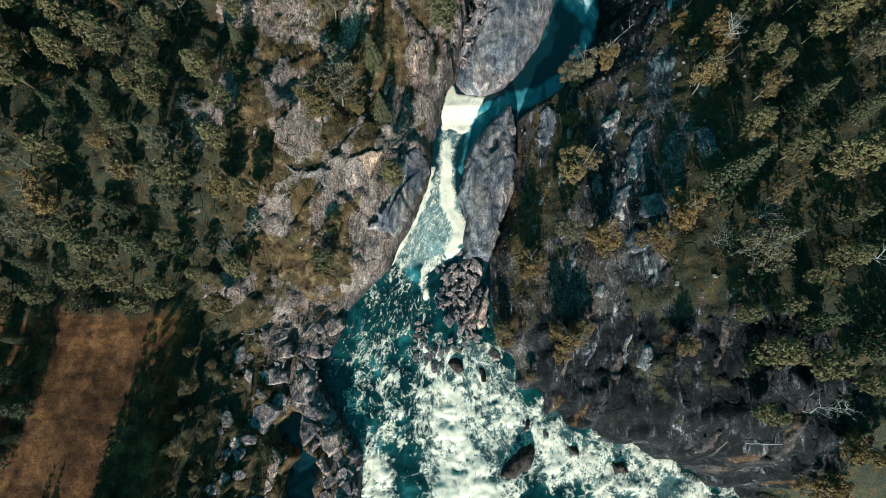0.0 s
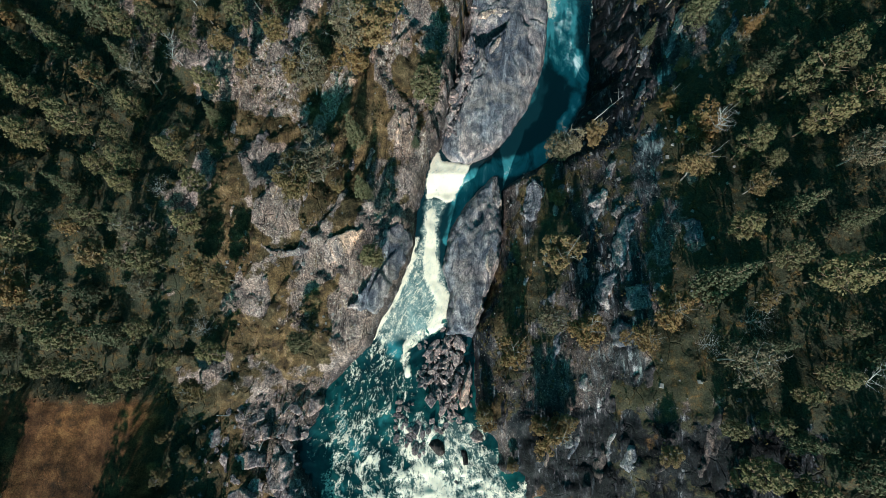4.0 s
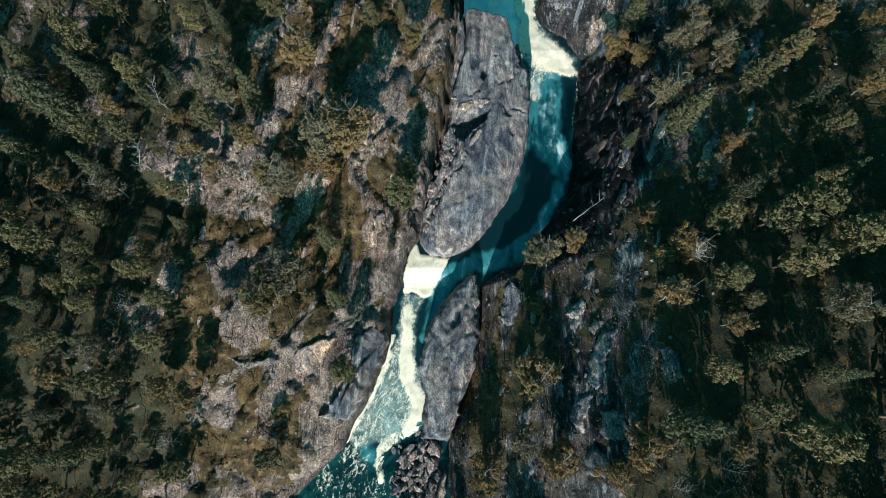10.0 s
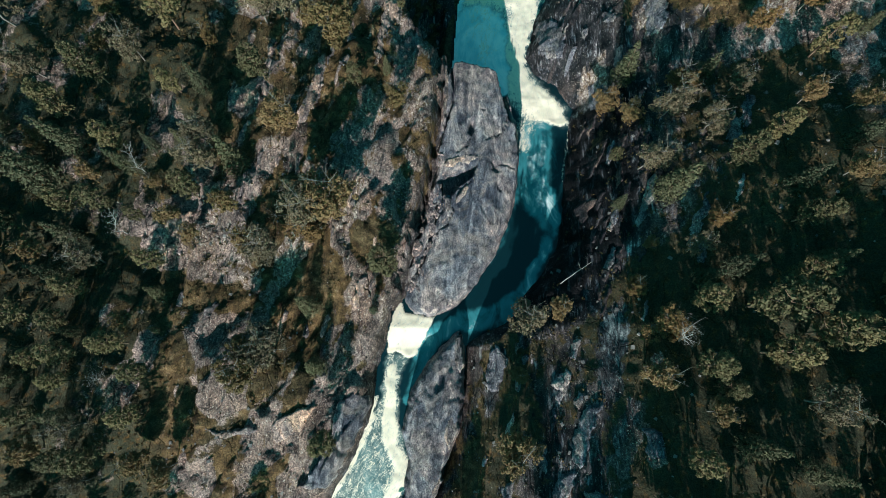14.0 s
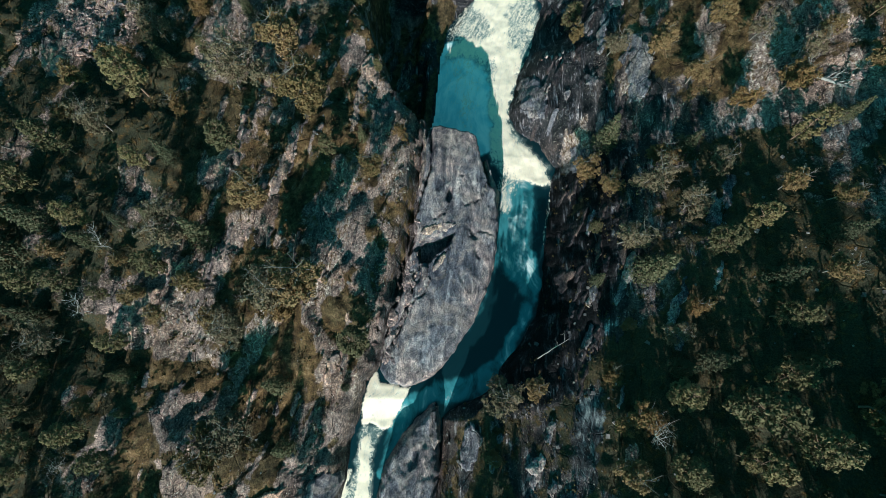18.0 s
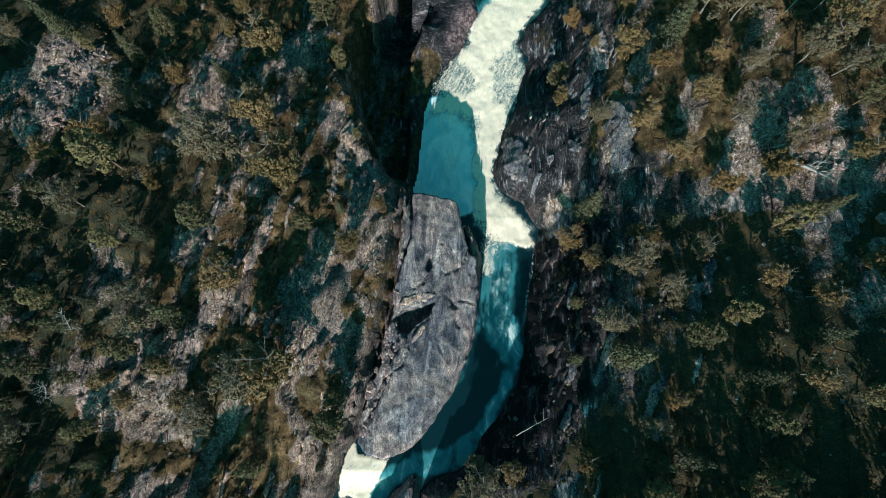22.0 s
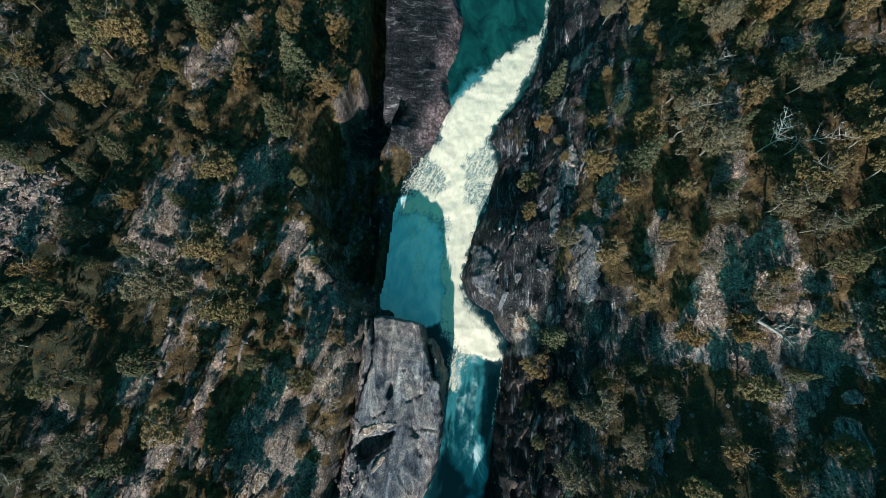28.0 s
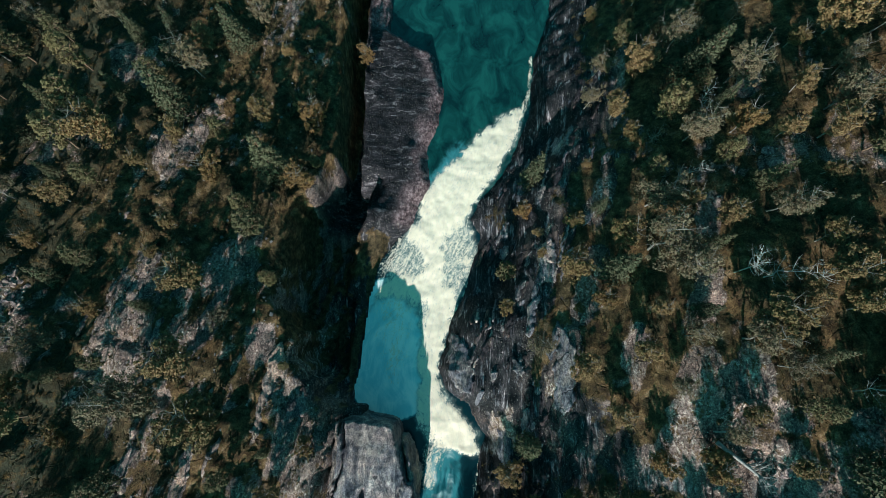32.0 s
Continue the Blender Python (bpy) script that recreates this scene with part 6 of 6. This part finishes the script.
SHORE_SLABS += [([(-15.8, -9.5), (-15.0, -7.9), (-14.1, -8.4), (-15.1, -9.9)], -6.6), ([(-14.8, -10.2), (-13.9, -9.3), (-12.8, -11.6), (-13.5, -12.0)], -6.6),
                      ([(-12.4, -12.9), (-11.5, -12.0), (-11.0, -12.5), (-12.0, -13.2)], -6.9), ([(-21.3, -3.7), (-19.2, -4.7), (-20.9, -7.7), (-22.8, -6.6), (-22.5, -4.7)], -5.6),
                      ([(-20.4, -8.4), (-18.5, -10.2), (-19.1, -13.5), (-20.3, -14.2), (-20.9, -10.7)], -6.0), ([(-25.1, -8.4), (-23.9, -7.5), (-22.8, -8.4), (-24.0, -9.3)], -5.3),
                      ([(-23.0, -0.3), (-20.6, 0.2), (-18.6, -0.3), (-18.8, -1.8), (-21.5, -2.2)], -5.6), ([(-20.6, 2.6), (-18.6, 3.0), (-18.0, 1.2), (-20.2, 0.8)], -5.7)]
for outline, top_ in SHORE_SLABS:
    cx, cy = sum(p[0] for p in outline) / len(outline), sum(p[1] for p in outline) / len(outline)
    top_ = max(top_, float(ground_height(cx, cy)) + 0.30)
    FLAT.append(outline)
    ob = outcrop("flat_boulder", outline, lambda x, y, h=top_: h + 0.06 * (x - cx) - 0.05 * (y - cy), top_ - 1.9, 0.22, "large flat cracked grey boulder on the stony shore", 0.16, 0.15, int(outline[0][0] * -7), (), M_BOULDER)
    tagged(ob, category="boulder", group="boulders in the rapids")
for k in range(760):
    x, y = pick.uniform(-26.5, -9.8), pick.uniform(-15.5, 6.5)
    d = float(bank_left(y)) - x
    if d < -0.6 or y > 4.6 + (x + 25) * 0.44 - 0.3 or pick.random() > (0.95 if d < 4 else 0.32) or float(inside_distance(np.array(x), np.array(y), SHADE_POOL)) > -0.3:
        continue
    if max(float(inside_distance(np.array(x), np.array(y), o)) for o in FLAT) > -0.1:
        continue
    size = pick.choice((0.2, 0.28, 0.36, 0.45, 0.6, 0.85, 1.2)) * pick.uniform(0.8, 1.2)
    if size > 0.45:
        boulder(x, y, size, None, "angular grey boulder on the stony shore", None, 0.42)
    else:
        rubble(x, y, size, max(float(ground_height(x, y)), float(water_level(y)) - 0.15))
for outline, top_ in (([(6.6, -12.4), (8.0, -10.2), (10.6, -8.6), (11.2, -9.8), (10.6, -11.6), (8.6, -12.8)], -6.9), ([(0.4, 0.6), (1.4, 1.6), (2.6, 1.2), (2.8, -0.6), (1.6, -0.8)], -6.7),
                      ([(4.0, 0.2), (5.2, 0.4), (5.8, -1.8), (4.8, -2.0)], -7.0), ([(9.6, -5.6), (10.8, -5.8), (11.0, -7.4), (9.8, -7.6)], -7.1), ([(1.8, -3.8), (2.6, -4.0), (2.5, -5.2), (1.8, -5.0)], -7.3),
                      ([(14.8, -8.8), (16.2, -9.0), (16.6, -10.4), (15.0, -10.4)], -7.2), ([(19.8, -10.8), (21.8, -10.6), (22.4, -12.2), (20.4, -12.6)], -7.2)):
    ob = outcrop("washed_boulder", outline, lambda x, y, h=top_: h - 0.28, top_ - 1.6, 0.9, "dark brown wet boulder washed by the rapids", 0.3, 0.15, int(outline[0][0] * 9 + 40), (), M_WET)
    tagged(ob, category="boulder", group="boulders in the rapids")
for x, y, size in ((3.8, -3.4, 0.7), (-0.8, 2.8, 0.9), (6.4, 1.6, 1.2), (-2.2, 0.8, 0.7), (-3.0, 3.8, 0.7), (-0.6, 0.6, 0.8), (0.1, -7.7, 0.6), (12.6, -7.6, 0.8)):
    boulder(x, y, size, float(water_level(y)) - 0.12, "dark wet boulder washed by the rapids")


# ---- low growth and stones on the slopes ----
def scatter(count, seed, test):
    r = np.random.RandomState(seed)
    x, y = r.uniform(-60, 90, count * 3), r.uniform(-24, 142, count * 3)
    d = np.maximum(edge_left(y) - x, x - bank_right(y))
    ok = (d > 0.6) & test(x, y, d, r)
    return x[ok][:count], y[ok][:count], r


def not_bare(x, y, d, r):
    q = np.full(x.shape, 9.0)
    for cx, cy, rx, ry in BARE + SLABS:
        q = np.minimum(q, np.hypot((x - cx) / rx, (y - cy) / ry))
    clear = (x < -29) & (x > -47) & (y < 6)
    e = x - bank_right(y)
    clear = clear | (x > 0) & (e > -1) & ((e < 14) & (y > 66) | (e < 24) & (y < 6)) | (y > 92) & (x > edge_left(y)) & (x < bank_left(y) + 1)
    return (q > r.uniform(0.5, 1.5, x.shape)) & ~clear & (fbm(x * 0.2, y * 0.15, 2, 72) > r.uniform(-0.5, 0.35, x.shape))


tx, ty, r = scatter(12000, 5, not_bare)
tz = ground_height(tx, ty)
v, f = leaf_cards(r, np.stack([tx, ty, tz + 0.08], 1), r.uniform(0.18, 0.5, len(tx)), 8, 0.15, 0.4, 0.8)
tagged(new("heather", mesh_from("heather", v, f, M_HEATH, True)), "brown and olive heather and low shrubs on the slopes", "heather", kind="stuff")

tx, ty, r = scatter(3600, 6, lambda x, y, d, r: ((x > 0) & (d < 26) & (y < 66) & (y > 6) | (x < 0) & (d < 24) & ~((x < -26) & (y < 8))) & (r.uniform(0, 1, x.shape) < 0.5))
tz = ground_height(tx, ty)
cube = np.array([[-1, -1, -1], [1, -1, -1], [1, 1, -1], [-1, 1, -1], [-1, -1, 1], [1, -1, 1], [1, 1, 1], [-1, 1, 1]], float)
quad = np.array([[0, 1, 5, 4], [1, 2, 6, 5], [2, 3, 7, 6], [3, 0, 4, 7], [4, 5, 6, 7]])
n = len(tx)
size = 0.07 + 0.28 * r.power(0.35, n)[:, None] * r.uniform(0.4, 1, (n, 1))
v = cube[None] * r.uniform(0.55, 1.0, (n, 8, 3)) * np.stack([size, size * 0.8, size * 0.55], 2).reshape(n, 1, 3)
a = r.uniform(0, 6.28, n)
ca, sa = np.cos(a)[:, None], np.sin(a)[:, None]
v = np.stack([v[..., 0] * ca - v[..., 1] * sa, v[..., 0] * sa + v[..., 1] * ca, v[..., 2]], 2) + np.stack([tx, ty, tz + 0.03], 1)[:, None]
f = (quad[None] + (np.arange(n) * 8)[:, None, None]).reshape(-1, 4)
M_STONE, nd_, ln_, bs_ = material("loose_stone")
ln_.new(n_ramp(nd_, ln_, nd_.new("ShaderNodeNewGeometry").outputs["Random Per Island"], [(0, (0.08, 0.076, 0.078)), (0.7, (0.17, 0.155, 0.148)), (1, (0.23, 0.205, 0.19))]), bs_.inputs["Base Color"])
bs_.inputs["Roughness"].default_value = 0.9
tagged(new("loose_stones", mesh_from("loose_stones", v.reshape(-1, 3), f, M_STONE, True)), "small loose grey stones scattered on the rock slopes", "stones", kind="stuff")


# ---- fallen wood and bare trees ----
def limb_meshes(seed, length, thick, branches, mat_=M_DEAD):
    """A lying trunk and its branches, each a mesh of its own."""
    r = np.random.RandomState(seed)
    v, f = [], []
    pts = [Vector((length * k / 6 - length / 2, r.uniform(-0.08, 0.08) * length / 6, r.uniform(0, 0.06))) for k in range(7)]
    tube(v, f, pts, [thick * (1 - 0.11 * k) for k in range(7)], 8)
    f += [(7, 6, 5, 4), (7, 4, 3, 0), (3, 2, 1, 0)]
    made = [mesh_from("trunk", v, f, mat_)]
    for k in range(branches):
        v, f = [], []
        q = r.uniform(0.45, 1.0)
        o = Vector((length * (q - 0.5), 0, thick * 0.3))
        a = r.choice((-1, 1)) * r.uniform(0.5, 1.3)
        ln = r.uniform(0.12, 0.32) * length
        e = o + Vector((math.cos(a) * ln, math.sin(a) * ln, r.uniform(-0.1, 0.35) * ln))
        m_ = o.lerp(e, 0.55) + Vector((0, 0, 0.08 * ln))
        tube(v, f, [o, m_, e], [thick * 0.34, thick * 0.22, thick * 0.06], 5)
        for s in range(2):
            base = len(v)
            g = m_ + Vector((r.uniform(-1, 1), r.uniform(-1, 1), r.uniform(0, 0.5))) * ln * 0.4
            tube(v, f, [m_, m_.lerp(g, 0.5), g], [thick * 0.16, thick * 0.1, thick * 0.03], 4)
            f.append((5 + s, 6 + s, base + 1, base))
        made.append(mesh_from("branch", v, f, mat_))
    return made


def fallen(x, y, turn, length, thick, branches, seed, label):
    ob = new("fallen_log")
    for k, me in enumerate(limb_meshes(seed, length, thick, branches)):
        part("branch" if k else "trunk", me, ob)
    za = float(ground_height(x - math.cos(radians(turn)) * length * 0.4, y - math.sin(radians(turn)) * length * 0.4))
    zb = float(ground_height(x + math.cos(radians(turn)) * length * 0.4, y + math.sin(radians(turn)) * length * 0.4))
    slope = math.degrees(math.atan2(zb - za, length * 0.8))
    ob.matrix_basis = pose(x, y, max((za + zb) / 2, float(ground_height(x, y))) + thick * 0.6, 0, -slope, turn)
    return tagged(ob, label, "fallen log", "fallen wood")


fallen(47.6, 68.8, -42, 5.6, 0.24, 11, 401, "bleached fallen tree trunk with bare branches on the scree")
fallen(46.8, 71.6, 5, 2.6, 0.09, 0, 402, "thin pale fallen pole on the scree")
fallen(22.9, 41.6, 35, 4.6, 0.07, 2, 403, "thin pale fallen stem above the pool")
fallen(-19, 1.6, 75, 3.4, 0.06, 1, 404, "driftwood pole caught on the stony shore")
fallen(-22.6, 4.0, 0, 4.0, 0.06, 0, 405, "driftwood pole caught under the bluff")
fallen(-16.6, 4.6, 50, 2.6, 0.07, 1, 406, "driftwood branch on the stony shore")
fallen(29.6, -6.8, 2, 2.8, 0.07, 1, 407, "pale branch lying on the wet dark rock")
for x, y, h in ((30.0, 34.6, 7.5), (-25.6, 11.6, 2.6), (-27.0, 50.5, 4.4), (-28.5, 43.6, 5.0), (46.8, 106, 5.5), (50.5, 86.5, 7.0), (36.5, 9.2, 5.0),
                (-12.5, 72, 4.0), (44.5, 98, 5.5), (56, 76, 6)):
    plant(DEAD_KIT, 7.5, x, y, h, 9.0)
# pale outcrops on the scree
for x, y, size in ((50.6, 68.6, 0.9), (52.7, 62.8, 1.3), (51.6, 63.4, 0.8), (53, 100.6, 1.1), (53.2, 98.6, 1.2), (38.6, 103, 1.3), (32.2, 90.6, 1.2), (-16, 60.6, 1.1), (-23, 42, 1.2)):
    boulder(x, y, size, None, "pale lichen-covered rock outcrop on the slope")
# block scree on the western slope
for k in range(420):
    a, q = pick.uniform(0, 6.283), math.sqrt(pick.random())
    x, y = -33.4 + 4.2 * q * math.cos(a), 79.4 + 6.2 * q * math.sin(a)
    rubble(x, y, pick.choice((0.22, 0.3, 0.4, 0.55)), float(ground_height(x, y)) - 0.05)
# broken blocks along the crack beside the hump
for k in range(64):
    y = 38.6 + 14.5 * pick.random()
    x = float(np.interp(y, [38.4, 45.2, 49.4, 54], [1.9, 3.0, 4.4, 5.4])) + pick.uniform(0.2, 1.9) * (0.5 + 0.5 * (y < 50))
    boulder(x, y, pick.choice((0.4, 0.5, 0.7, 0.9, 1.1)), float(whale_top(x, y)) - pick.uniform(0.05, 0.25), "flat grey block split along the rock crack", pick.uniform(50, 110), 0.8)
for x, y, size in ((5.9, 55.6, 0.7), (6.0, 57.0, 0.8), (6.3, 54.6, 0.6), (6.3, 50.4, 0.7), (6.6, 48.6, 0.8), (5.8, 49.2, 0.7), (8.7, 49.4, 0.5)):
    boulder(x, y, size, float(whale_top(x, y)) - 0.15, "flat pale block at the pit in the hump")
vs, fs, count = [], [], 0
for base, m in LOOSE:
    co = np.array([m @ v.co for v in base.vertices])
    for p in base.polygons:
        for k in range(1, len(p.vertices) - 1):
            fs.append((p.vertices[0] + count, p.vertices[k] + count, p.vertices[k + 1] + count))
    vs.append(co)
    count += len(co)
tagged(new("rubble", mesh_from("rubble", np.concatenate(vs), fs, M_BOULDER, True)), "heaps of small broken grey rubble at the water's edge", "rubble", kind="stuff")
